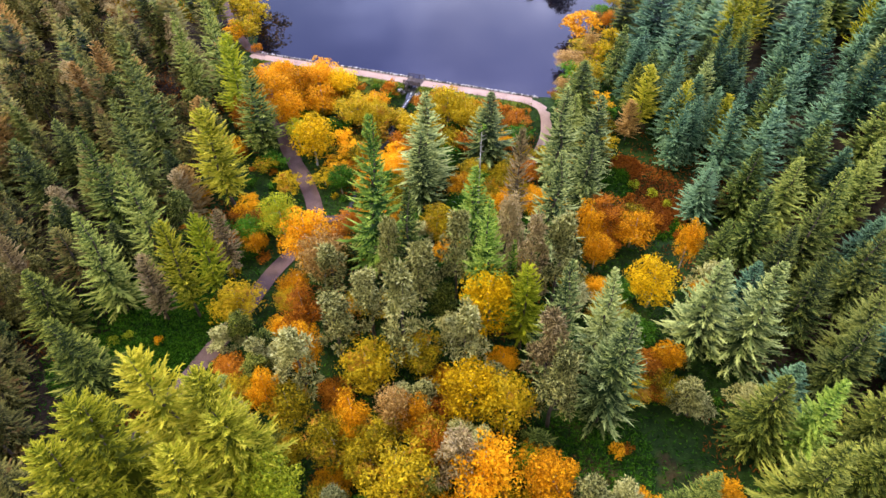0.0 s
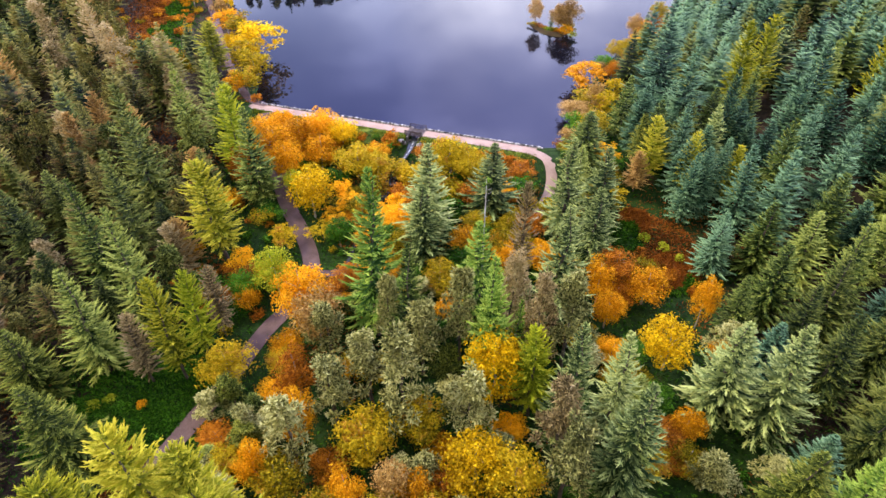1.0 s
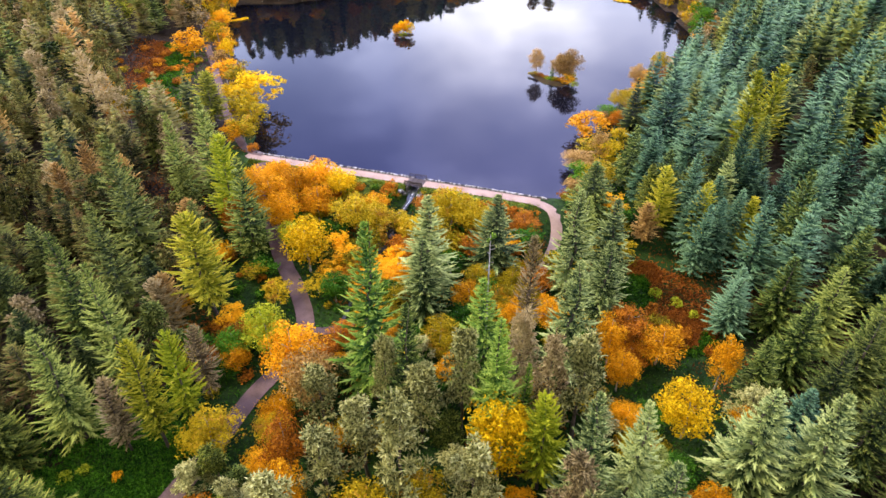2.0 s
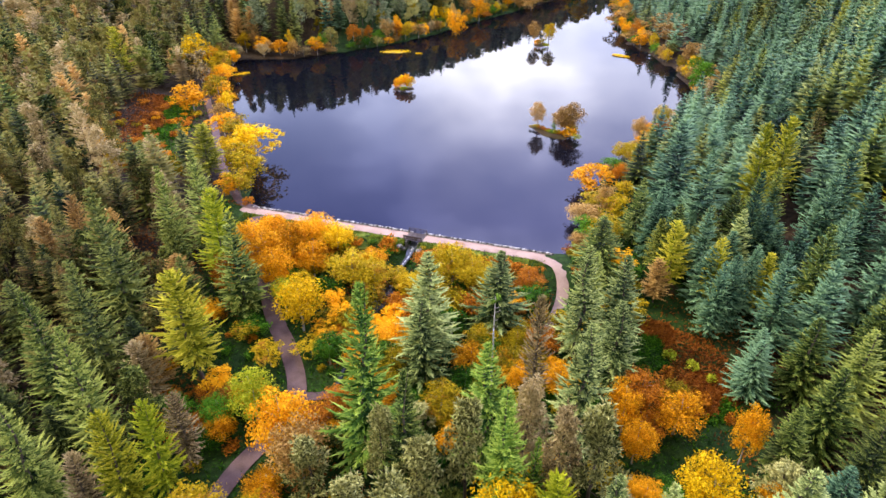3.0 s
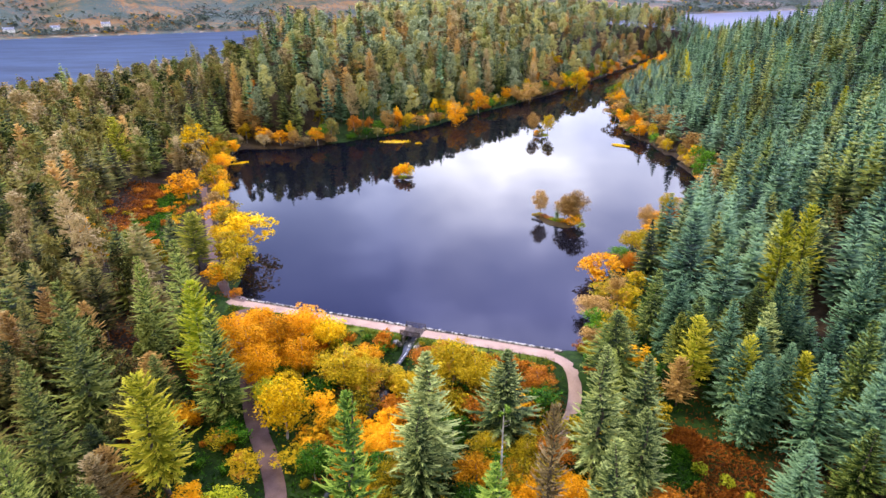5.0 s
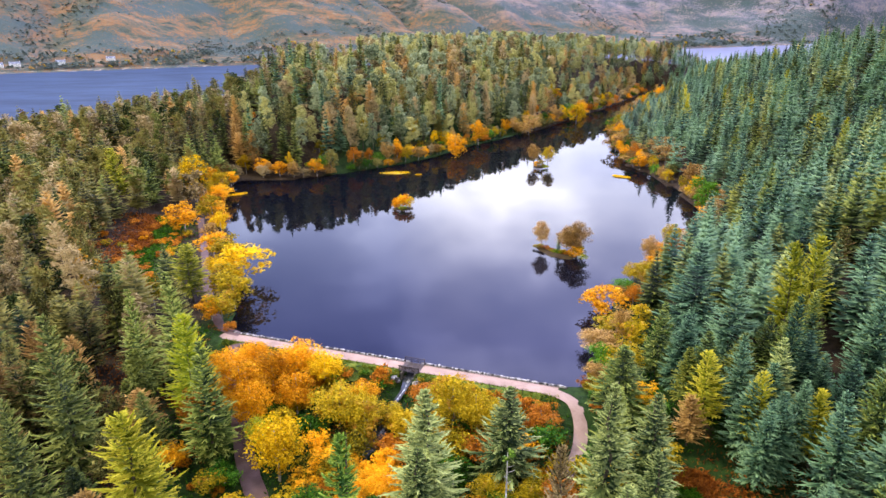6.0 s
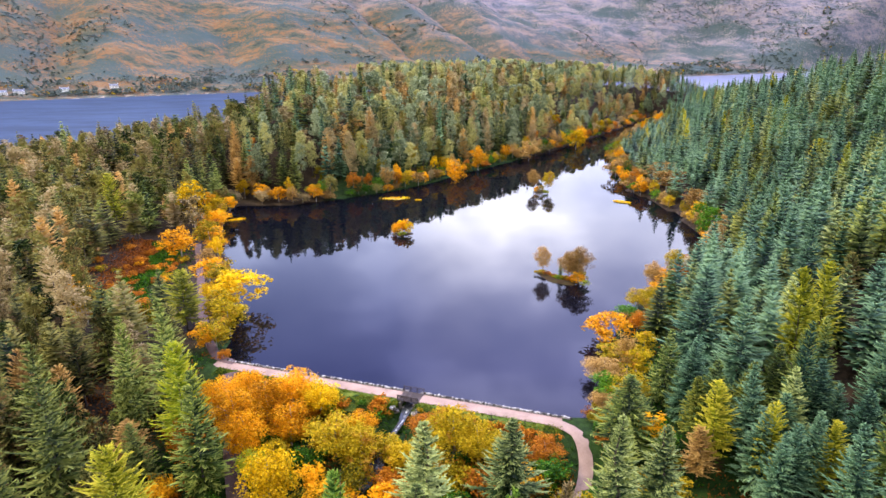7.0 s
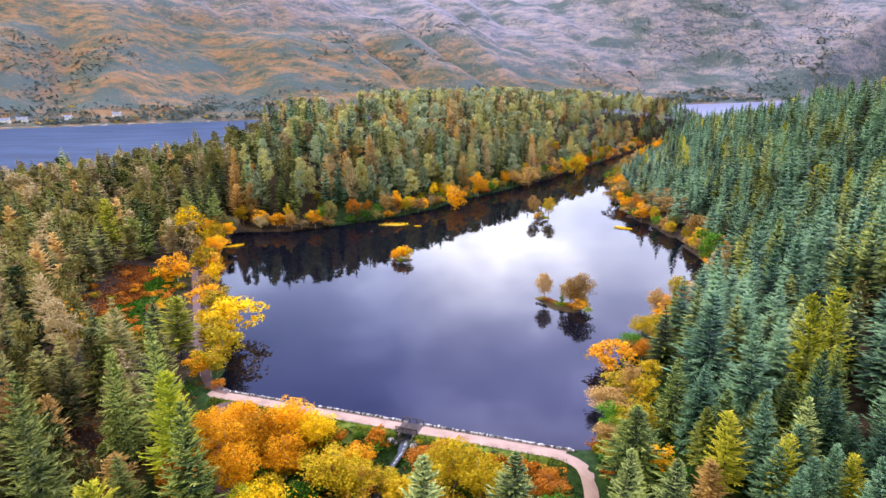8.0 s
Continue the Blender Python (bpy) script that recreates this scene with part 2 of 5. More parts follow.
def hill_material():
    """The far mountainside: bracken, straw and heather in slanting drifts, speckled with scrub. Its base colours are
    cooled to paint in haze.
    """
    m, t, b, geo, out = material("autumn_mountainside")
    pos = geo.outputs["Position"]
    mp = t.nodes.new("ShaderNodeMapping")
    mp.inputs["Rotation"].default_value = (0, 0, radians(27))
    mp.inputs["Scale"].default_value = (0.55, 1.0, 1.5)
    t.links.new(pos, mp.inputs[0])
    big = noise_node(t, mp.outputs[0], 0.0034, 5.0, 0.6)
    mid = noise_node(t, mp.outputs[0], 0.019, 8.0, 0.74)
    fine = noise_node(t, pos, 0.055, 5.0, 0.7)
    tuft = noise_node(t, pos, 0.16, 3.0, 0.7)

    def blend(a, wa, c, wc):
        return math_node(t, "ADD", math_node(t, "MULTIPLY", a, wa).outputs[0], math_node(t, "MULTIPLY", c, wc).outputs[0]).outputs[0]
    cover = blend(mid.outputs[0], 0.7, fine.outputs[0], 0.3)
    low = ramp(t, [(0.40, (0.034, 0.050, 0.040)), (0.465, (0.080, 0.082, 0.052)), (0.51, (0.135, 0.098, 0.058)), (0.55, (0.215, 0.105, 0.040)), (0.61, (0.175, 0.140, 0.088))])
    t.links.new(cover, low.inputs[0])
    # paler and bluer upwards and eastwards: distance haze put into the colour
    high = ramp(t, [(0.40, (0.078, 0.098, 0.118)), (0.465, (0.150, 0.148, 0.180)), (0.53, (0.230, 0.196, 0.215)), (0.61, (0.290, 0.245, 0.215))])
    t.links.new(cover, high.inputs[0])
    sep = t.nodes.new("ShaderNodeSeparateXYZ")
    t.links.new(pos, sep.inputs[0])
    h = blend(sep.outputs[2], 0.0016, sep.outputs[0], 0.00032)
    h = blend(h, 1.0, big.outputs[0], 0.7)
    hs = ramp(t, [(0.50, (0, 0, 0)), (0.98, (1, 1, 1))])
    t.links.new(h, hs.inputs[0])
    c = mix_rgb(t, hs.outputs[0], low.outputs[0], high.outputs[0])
    # bushes, thick in some drifts and scattered in others
    thick = noise_node(t, mp.outputs[0], 0.0062, 3.0, 0.55)
    scr = blend(thick.outputs[0], 0.62, tuft.outputs[0], 0.55)
    scr = blend(scr, 1.0, sep.outputs[2], -0.00010)
    ss = ramp(t, [(0.578, (0, 0, 0)), (0.606, (0.9, 0.9, 0.9))])
    t.links.new(scr, ss.inputs[0])
    c = mix_rgb(t, ss.outputs[0], c.outputs[2], (0.050, 0.078, 0.076))
    t.links.new(c.outputs[2], b.inputs["Base Color"])
    b.inputs["Roughness"].default_value = 0.95
    b.inputs["Specular IOR Level"].default_value = 0.1
    bp = t.nodes.new("ShaderNodeBump")
    bp.inputs["Strength"].default_value = 0.8
    bp.inputs["Distance"].default_value = 6.0
    t.links.new(blend(mid.outputs[0], 1.0, tuft.outputs[0], 0.25), bp.inputs["Height"])
    t.links.new(bp.outputs[0], b.inputs["Normal"])
    return m


def water_material(name, deep, ripple_scale, ripple, gloss_ior, blur=0.03):
    m, t, b, geo, out = material(name)
    t.nodes.remove(b)
    d = t.nodes.new("ShaderNodeBsdfDiffuse")
    d.inputs[0].default_value = (*deep, 1)
    if gloss_ior < 1:
        # lanes of wind-ruffled and calmer water, their sky reflection painted as diffuse blue
        lane = t.nodes.new("ShaderNodeMapping")
        lane.inputs["Rotation"].default_value = (0, 0, radians(-27))
        lane.inputs["Scale"].default_value = (0.4, 1.0, 1.0)
        t.links.new(geo.outputs["Position"], lane.inputs[0])
        gust = noise_node(t, lane.outputs[0], 0.02, 8.0, 0.75)
        tone = ramp(t, [(0.36, tuple(c * 0.85 for c in deep)), (0.62, tuple(c * 1.75 for c in deep))])
        t.links.new(gust.outputs[0], tone.inputs[0])
        t.links.new(tone.outputs[0], d.inputs[0])
        # the sheltered eastern arm lies calm and bright
        sx = t.nodes.new("ShaderNodeSeparateXYZ")
        t.links.new(geo.outputs["Position"], sx.inputs[0])
        arm = math_node(t, "ADD", math_node(t, "MULTIPLY", sx.outputs[0], 0.0005).outputs[0], math_node(t, "MULTIPLY", gust.outputs[0], 0.3).outputs[0])
        calm = ramp(t, [(0.30, (gloss_ior,) * 3), (0.55, (0.62,) * 3)])
        t.links.new(arm.outputs[0], calm.inputs[0])
    g = t.nodes.new("ShaderNodeBsdfGlossy")
    g.inputs["Roughness"].default_value = blur
    g.inputs[0].default_value = (0.46, 0.46, 0.50, 1)
    fr = t.nodes.new("ShaderNodeFresnel")
    fr.inputs["IOR"].default_value = gloss_ior
    mx = t.nodes.new("ShaderNodeMixShader")
    if gloss_ior > 1:
        t.links.new(fr.outputs[0], mx.inputs[0])
    else:
        t.links.new(calm.outputs[0], mx.inputs[0])
    t.links.new(d.outputs[0], mx.inputs[1])
    t.links.new(g.outputs[0], mx.inputs[2])
    mp = t.nodes.new("ShaderNodeMapping")
    mp.inputs["Scale"].default_value = (1.0, 2.2, 1.0)
    t.links.new(geo.outputs["Position"], mp.inputs[0])
    n = noise_node(t, mp.outputs[0], ripple_scale, 3.0)
    still = noise_node(t, geo.outputs["Position"], 0.012, 2.0)
    amount = math_node(t, "MULTIPLY", still.outputs[0], ripple)
    bp = t.nodes.new("ShaderNodeBump")
    bp.inputs["Distance"].default_value = 0.1
    t.links.new(amount.outputs[0], bp.inputs["Strength"])
    t.links.new(n.outputs[0], bp.inputs["Height"])
    for sh in (d, g, fr):
        t.links.new(bp.outputs[0], sh.inputs["Normal"])
    t.links.new(mx.outputs[0], out.inputs[0])
    return m


M["ground"] = ground_material()
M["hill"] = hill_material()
M["lochan"] = water_material("still_dark_water", (0.003, 0.0035, 0.006), 0.9, 0.012, 1.35, 0.010)
# the loch's diffuse blue stands in for reflected sky
M["loch"] = water_material("wind_ruffled_water", (0.020, 0.034, 0.062), 0.05, 1.0, 0.13, 0.3)


# ---- mesh tools ----
def mesh_of(name, verts, faces, mats, index=None, smooth=False, tips=None):
    """A mesh from arrays of vertices and of faces (groups of equal-sided faces)."""
    me = bpy.data.meshes.new(name)
    verts = np.asarray(verts, float)
    groups = [np.asarray(f, int) for f in faces if len(f)]
    me.vertices.add(len(verts))
    me.vertices.foreach_set("co", verts.ravel())
    loops = np.concatenate([g.ravel() for g in groups])
    me.loops.add(len(loops))
    me.loops.foreach_set("vertex_index", loops)
    totals = np.concatenate([np.full(len(g), g.shape[1]) for g in groups])
    me.polygons.add(len(totals))
    me.polygons.foreach_set("loop_start", np.concatenate([[0], np.cumsum(totals)[:-1]]))
    me.polygons.foreach_set("loop_total", totals)
    if index is not None:
        me.polygons.foreach_set("material_index", np.asarray(index, int))
    if smooth:
        me.polygons.foreach_set("use_smooth", np.ones(len(totals), bool))
    for m in mats:
        me.materials.append(m)
    if tips is not None:
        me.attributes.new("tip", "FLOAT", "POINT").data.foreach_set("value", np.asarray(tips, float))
    me.update(calc_edges=True)
    return me


def kites(p, d, w, plain=False):
    """Leaf-shaped quads, or plain triangles for far trees: from p along d, with half-width w."""
    n = len(p)
    if plain:
        return np.stack([p + w, p + d, p - w], 1).reshape(-1, 3), np.arange(3 * n).reshape(-1, 3)
    v = np.stack([p, p + 0.42 * d + w, p + d, p + 0.42 * d - w], 1).reshape(-1, 3)
    return v, np.arange(4 * n).reshape(-1, 4)


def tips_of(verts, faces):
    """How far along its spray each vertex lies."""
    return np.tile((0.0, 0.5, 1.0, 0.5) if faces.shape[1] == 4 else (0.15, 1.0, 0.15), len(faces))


def tube(points, radii, sides=7):
    """A tapered, bent limb, closed at its end."""
    points = np.asarray(points, float)
    v, f = [], []
    for i, (p, r) in enumerate(zip(points, radii)):
        d = points[min(i + 1, len(points) - 1)] - points[max(i - 1, 0)]
        d = d / np.linalg.norm(d)
        a = np.cross(d, (0.3, 0.9, 0.1) if abs(d[2]) > 0.7 else (0, 0, 1.0))
        a /= np.linalg.norm(a)
        b = np.cross(d, a)
        for k in range(sides):
            t = 2 * math.pi * k / sides
            v.append(p + r * (math.cos(t) * a + math.sin(t) * b))
    for i in range(len(points) - 1):
        for k in range(sides):
            f.append((i * sides + k, i * sides + (k + 1) % sides, (i + 1) * sides + (k + 1) % sides, (i + 1) * sides + k))
    return np.array(v), np.array(f)


def join(pieces):
    v, f, off = [], [], 0
    for pv, pf in pieces:
        v.append(pv)
        f.append(pf + off)
        off += len(pv)
    return np.concatenate(v), np.concatenate(f)


def unit(a):
    return a / np.maximum(np.linalg.norm(a, axis=-1, keepdims=True), 1e-9)


def conifer_crown(rng, height, radius, whorls, branches, stations, base=0.10, width=0.15, power=0.9, droop=0.36, gaps=0.06, twig=1.0):
    """Whorls of branches that hang low on the tree and rise towards its leader, each a flat frond of side twigs."""
    w, b = [a.ravel().astype(float) for a in np.meshgrid(np.arange(whorls), np.arange(branches), indexing="ij")]
    keep = rng.uniform(size=len(w)) >= gaps
    w, b = w[keep], b[keep]
    n = len(w)
    h = np.clip((w + rng.uniform(0, 0.55, n)) / (whorls - 0.4), 0, 1)
    z = height * (base + (0.985 - base) * h)
    L = radius * (1 - h) ** power * np.minimum(1, 0.66 + 2.0 * h) * rng.uniform(0.62, 1.2, n) + 0.25
    az = 2 * math.pi * (b + rng.uniform(-0.38, 0.38, n)) / branches + w * 2.4
    u = np.stack([np.cos(az), np.sin(az), np.zeros(n)], 1)
    side = np.stack([-u[:, 1], u[:, 0], np.zeros(n)], 1)
    e = 0.95 * h - droop + rng.uniform(-0.16, 0.16, n)
    up = np.array((0, 0, 1.0))

    def spine(s):
        return up * z[:, None] + u * (L * s)[:, None] + up * (L * (e * s + 0.20 * s * s))[:, None]

    def flat(d, size, roll):
        a = unit(np.cross(d, up))
        r = rng.uniform(-roll, roll, (len(d), 1))
        return (np.cos(r) * a + np.sin(r) * np.cross(a, unit(d))) * size[:, None]
    P, D, W, T = [], [], [], []

    def add(p, d, size, t0, t1, roll):
        P.append(p), D.append(d), W.append(flat(d, size, roll))
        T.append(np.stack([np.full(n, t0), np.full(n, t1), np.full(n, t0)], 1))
    if stations < 2:
        # far off: each branch one tapering frond with a side spray
        add(spine(0.05), spine(1.10) - spine(0.05), 0.20 * L + 0.12, 0.05, 0.9, 0.35)
        for way in (-1, 1):
            d = unit(u * 0.8 + side * (way * rng.uniform(0.5, 0.9, n))[:, None] + up * (e * 0.6)[:, None]) * (0.5 * L + 0.3)[:, None]
            add(spine(0.42), d, 0.12 * L + 0.08, 0.25, 1.1, 0.6)
    for s in np.linspace(0.30, 0.95, stations) if stations > 1 else ():
        for way in (-1, 1):
            l = (L * 0.34 * (1.14 - s) + 0.42) * rng.uniform(0.65, 1.35, n) * twig
            lift = e * 0.7 + rng.uniform(-0.18, 0.46, n)
            d = unit(u * 0.85 + side * (way * rng.uniform(0.45, 0.9, n))[:, None] + up * lift[:, None]) * l[:, None]
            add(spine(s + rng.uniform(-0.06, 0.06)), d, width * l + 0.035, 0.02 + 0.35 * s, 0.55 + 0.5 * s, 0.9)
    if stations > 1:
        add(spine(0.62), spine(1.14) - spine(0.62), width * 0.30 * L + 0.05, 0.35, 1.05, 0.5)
        # the inner part of the branch, its shade painted in by low tip values
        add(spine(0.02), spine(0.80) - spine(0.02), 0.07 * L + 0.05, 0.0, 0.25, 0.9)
    v, f = kites(np.concatenate(P), np.concatenate(D), np.concatenate(W), True)
    return v, f, np.concatenate(T).ravel()


def leafy_crown(rng, height, radius, clumps, leaves, leaf, low=0.25, narrow=0.62, top=0.8, clump_size=0.30, flat=0.85, plain=False):
    """Clumps of leaves over an uneven crown, with gaps between them."""
    P, D, W = [], [], []
    zc, zr = height * (1 + low) / 2, height * (1 - low) / 2
    lean = rng.uniform(-0.12, 0.12, 2) * radius
    for c in range(clumps):
        dirn = unit(rng.normal(size=3))
        dirn[2] = dirn[2] * 0.9 + 0.12
        r = rng.uniform(0.02, 1.0) ** 0.45
        pos = np.array((dirn[0] * radius, dirn[1] * radius, dirn[2] * zr)) * r * 0.86
        taper = 1 - (1 - top) * max(0, pos[2] / zr)
        pos[:2] = pos[:2] * taper + lean * (pos[2] / zr)
        pos[2] += zc
        size = radius * clump_size * rng.uniform(0.7, 1.35)
        out = unit(rng.normal(size=(leaves, 3)) + np.array((0, 0, 0.35)))
        q = pos + out * size * rng.uniform(0.55, 1.1, (leaves, 1)) * np.array((1, 1, flat))
        d = unit(np.cross(out, rng.normal(size=(leaves, 3))) + 0.35 * out)
        l = leaf * rng.uniform(0.65, 1.35, (leaves, 1))
        w = unit(np.cross(d, out + 0.5 * rng.normal(size=(leaves, 3)))) * l * narrow * 0.5
        P.append(q - d * l * 0.5), D.append(d * l), W.append(w)
    return kites(np.concatenate(P), np.concatenate(D), np.concatenate(W), plain)


def needle_crown(rng, height, radius, clumps, leaves, leaf, low=0.3, plain=False):
    """Pine: rounded tufts of needles that point outwards."""
    P, D, W = [], [], []
    for c in range(clumps):
        h = rng.uniform(0, 1) ** 0.8
        z = height * (low + (1 - low) * h)
        reach = radius * (1.0 - 0.72 * h ** 1.6) * rng.uniform(0.25, 0.95)
        az = rng.uniform(0, 6.283)
        pos = np.array((math.cos(az) * reach, math.sin(az) * reach, z - 0.6))
        size = radius * rng.uniform(0.22, 0.40)
        out = unit(rng.normal(size=(leaves, 3)) + np.array((0, 0, 0.25)))
        q = pos + out * size * rng.uniform(0.2, 0.75, (leaves, 1))
        l = leaf * rng.uniform(0.7, 1.3, (leaves, 1))
        d = unit(out + 0.45 * rng.normal(size=(leaves, 3)))
        w = unit(np.cross(d, rng.normal(size=(leaves, 3)))) * l * 0.22
        P.append(q), D.append(d * l), W.append(w)
    return kites(np.concatenate(P), np.concatenate(D), np.concatenate(W), plain)


def trunk_mesh(rng, height, radius, limbs, spread, top=0.97, sides=7):
    bend = rng.uniform(-0.02, 0.02, (5, 2)) * height
    zs = np.linspace(-0.6, height * top, 5)
    pts = [(bend[i, 0] * (i > 0), bend[i, 1] * (i > 0), z) for i, z in enumerate(zs)]
    pieces = [tube(pts, [radius * 1.25, radius, radius * 0.75, radius * 0.45, radius * 0.10], sides)]
    for i in range(limbs):
        h = rng.uniform(0.3, 0.85)
        k = h * 4
        j = min(int(k), 3)
        a = np.array(pts[j]) * (1 - (k - j)) + np.array(pts[j + 1]) * (k - j)
        az = rng.uniform(0, 6.283)
        L = spread * (1.05 - 0.6 * h) * rng.uniform(0.7, 1.1)
        b = a + np.array((math.cos(az) * L * 0.5, math.sin(az) * L * 0.5, L * 0.30))
        c = a + np.array((math.cos(az) * L, math.sin(az) * L, L * rng.uniform(0.4, 0.8)))
        r = radius * 0.42 * (1.1 - h)
        pieces.append(tube([a, b, c], [r, r * 0.6, r * 0.15], 5))
    return join(pieces)


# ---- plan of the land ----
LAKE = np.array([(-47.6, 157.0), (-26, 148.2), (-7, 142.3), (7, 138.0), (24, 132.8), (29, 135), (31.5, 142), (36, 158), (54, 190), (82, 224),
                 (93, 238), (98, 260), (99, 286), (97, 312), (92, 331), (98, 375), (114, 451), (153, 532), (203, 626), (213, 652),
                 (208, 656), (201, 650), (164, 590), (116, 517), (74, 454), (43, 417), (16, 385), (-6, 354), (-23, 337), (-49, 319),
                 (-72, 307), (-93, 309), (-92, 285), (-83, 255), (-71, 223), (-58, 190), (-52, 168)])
DAM_A, DAM_B = np.array((-48.0, 156.6)), np.array((24.0, 132.3))
DAM_U = (DAM_B - DAM_A) / np.linalg.norm(DAM_B - DAM_A)
DAM_N = np.array((DAM_U[1], -DAM_U[0]))
DAM_LONG = float(np.linalg.norm(DAM_B - DAM_A))
TRACK = np.array([(-46.5, 151), (-44, 143), (-41, 134), (-38.5, 126.5), (-35.0, 117.5), (-31.0, 110.5), (-28.0, 103.8), (-26.4, 98.2), (-28.2, 92.6),
                  (-32.2, 88.6), (-35.4, 83.6), (-38.0, 77.0), (-40.6, 72.0), (-43.3, 67.4), (-48, 59), (-54, 48)])
WEST_TRACK = np.array([(-47, 156.2), (-51.5, 157.2), (-57, 167), (-63.5, 181), (-70.8, 200), (-79.8, 223), (-88.7, 245)])
SPUR = np.array([(-26.6, 98.6), (-23.5, 97.8), (-20.5, 98.6), (-17.5, 100.5)])
EAST_TRACK = np.array([(18.5, 132.1), (22.6, 130.6), (24.8, 128.2), (25.6, 124.6), (24.6, 120.5), (22.6, 116.0), (20.0, 111.5)])
BRIDGE_AT = 44.3


def smooth(t):
    t = np.clip(t, 0, 1)
    return t * t * (3 - 2 * t)


def to_line(x, y, line):
    """Distance from points to a bent line."""
    best = np.full(np.shape(x), 1e9)
    for (ax, ay), (bx, by) in zip(line[:-1], line[1:]):
        dx, dy = bx - ax, by - ay
        t = np.clip(((x - ax) * dx + (y - ay) * dy) / (dx * dx + dy * dy), 0, 1)
        best = np.minimum(best, np.hypot(x - ax - t * dx, y - ay - t * dy))
    return best


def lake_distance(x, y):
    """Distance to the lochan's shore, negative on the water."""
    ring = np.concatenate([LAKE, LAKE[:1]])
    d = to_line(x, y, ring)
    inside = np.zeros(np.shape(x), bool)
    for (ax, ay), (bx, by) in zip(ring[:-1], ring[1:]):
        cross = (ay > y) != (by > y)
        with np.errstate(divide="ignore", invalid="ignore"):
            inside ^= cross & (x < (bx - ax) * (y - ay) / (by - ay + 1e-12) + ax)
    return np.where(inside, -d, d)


def lattice(ix, iy, seed):
    h = (ix.astype(np.int64) * 374761393 + iy.astype(np.int64) * 668265263 + seed * 144665) & 0x7FFFFFFF
    h = ((h ^ (h >> 13)) * 1274126177) & 0x7FFFFFFF
    return ((h ^ (h >> 16)) & 0xFFFF) / 65535.0


def soft_noise(x, y, size, seed=0):
    x, y = np.asarray(x, float) / size, np.asarray(y, float) / size
    ix, iy = np.floor(x), np.floor(y)
    fx, fy = smooth(x - ix), smooth(y - iy)
    a = lattice(ix, iy, seed) * (1 - fx) + lattice(ix + 1, iy, seed) * fx
    b = lattice(ix, iy + 1, seed) * (1 - fx) + lattice(ix + 1, iy + 1, seed) * fx
    return a * (1 - fy) + b * fy


SEA = -36.0


def ground(x, y):
    """Height of the land: valley below the dam, wooded hills round the lochan, sea loch and mountain beyond."""
    x, y = np.asarray(x, float), np.asarray(y, float)
    d = lake_distance(x, y)
    s = (x - DAM_A[0]) * DAM_N[0] + (y - DAM_A[1]) * DAM_N[1]
    low = np.interp(s, [-400, -200, -60, -20, -6, 0, 4.6, 8, 11, 20, 40, 60, 90, 120, 400],
                    [4, 7, 6, 3.0, 1.2, 0.5, 0.45, -1.6, -2.8, -4.2, -7.2, -10.8, -14.5, -18, -30])
    low = np.where(s > 0, low * (1 - 0.45 * smooth((-62 - x) / 90)), low)
    edge = np.interp(y, [-50, 0, 60, 100, 140, 190, 230, 260, 330, 375, 450, 530, 640, 800],
                     [70, 66, 62, 52, 44, 60, 90, 102, 100, 102, 120, 160, 214, 300])
    tall = np.interp(y, [-100, 60, 200, 356, 440, 520, 570, 660, 800], [58, 58, 56, 48, 38, 23, 17, 11, 5])
    east = smooth((x - edge) / ((235 - 0.55 * edge) * np.interp(y, [380, 600], [1.0, 0.6]))) * (tall - np.minimum(low, 0) * 0.3)
    mid = np.interp(y, [250, 300, 380, 450, 530, 665, 900], [40, 40, 60, 95, 135, 238, 400])
    north_side = smooth((y - 280) / 50) * smooth((mid - x) / 25 + 0.5)
    shape = np.interp(x, [-400, -260, -170, -130, -100, -60, 60, 150, 240, 320], [-0.25, 0.05, 0.25, 0.5, 0.85, 1.0, 1.0, 0.9, 0.72, 0.3])
    north = 31 * smooth(d / np.interp(x, [40, 140], [115, 70])) * shape * north_side
    z = low + east + north + 1.4 * (soft_noise(x, y, 23, 3) - 0.5) * smooth(d / 15)
    # the spillway's cut
    along = (x - DAM_A[0]) * DAM_U[0] + (y - DAM_A[1]) * DAM_U[1]
    z = np.where((np.abs(along - BRIDGE_AT) < 1.7) & (s > -0.5) & (s < 11), np.minimum(z, np.interp(s, [0, 4, 11], [-1.2, -1.3, -3.6])), z)
    # gentle shores
    z = np.where((s < -1) & (d > 0), 0.3 + (z - 0.3) * smooth(d / 42), z)
    # the land falls to the sea loch
    r = np.hypot(x, y)
    drop = np.where(x < -60, smooth((r - 330 - 0.35 * (x + 350).clip(0, 400)) / 260), smooth((r - 770) / 260))
    drop = np.where(y < 150, 0, drop)
    z = z * (1 - drop) + (SEA - 8) * drop
    # the lochan's bed and bank
    bank = 0.25 + 0.10 * np.minimum(d, 8)
    near = (d > 0) & (d < 14) & (s < -0.5)
    z = np.where(near, np.maximum(z, bank), z)
    z = np.where(d <= 0, -1.3 - 0.3 * np.minimum(-d, 7), z)
    # the mountain across the water
    far = ((y - 2112) - 0.51 * x) * 0.89
    rise = np.interp(far, [-140, -20, 0, 40, 110, 300, 700, 1400, 3000], [-12, -3, 2, 6, 14, 62, 215, 520, 1150])
    ridge = np.abs(soft_noise(x + 0.5 * y, y * 0.35 - 0.2 * x, 340, 7) - 0.5) * 2
    ridge2 = np.abs(soft_noise(x + 0.5 * y, y * 0.5 - 0.2 * x, 120, 9) - 0.5) * 2
    gully = np.abs(soft_noise(x + 0.5 * y, y * 0.22 - 0.11 * x, 70, 13) - 0.5) * 2
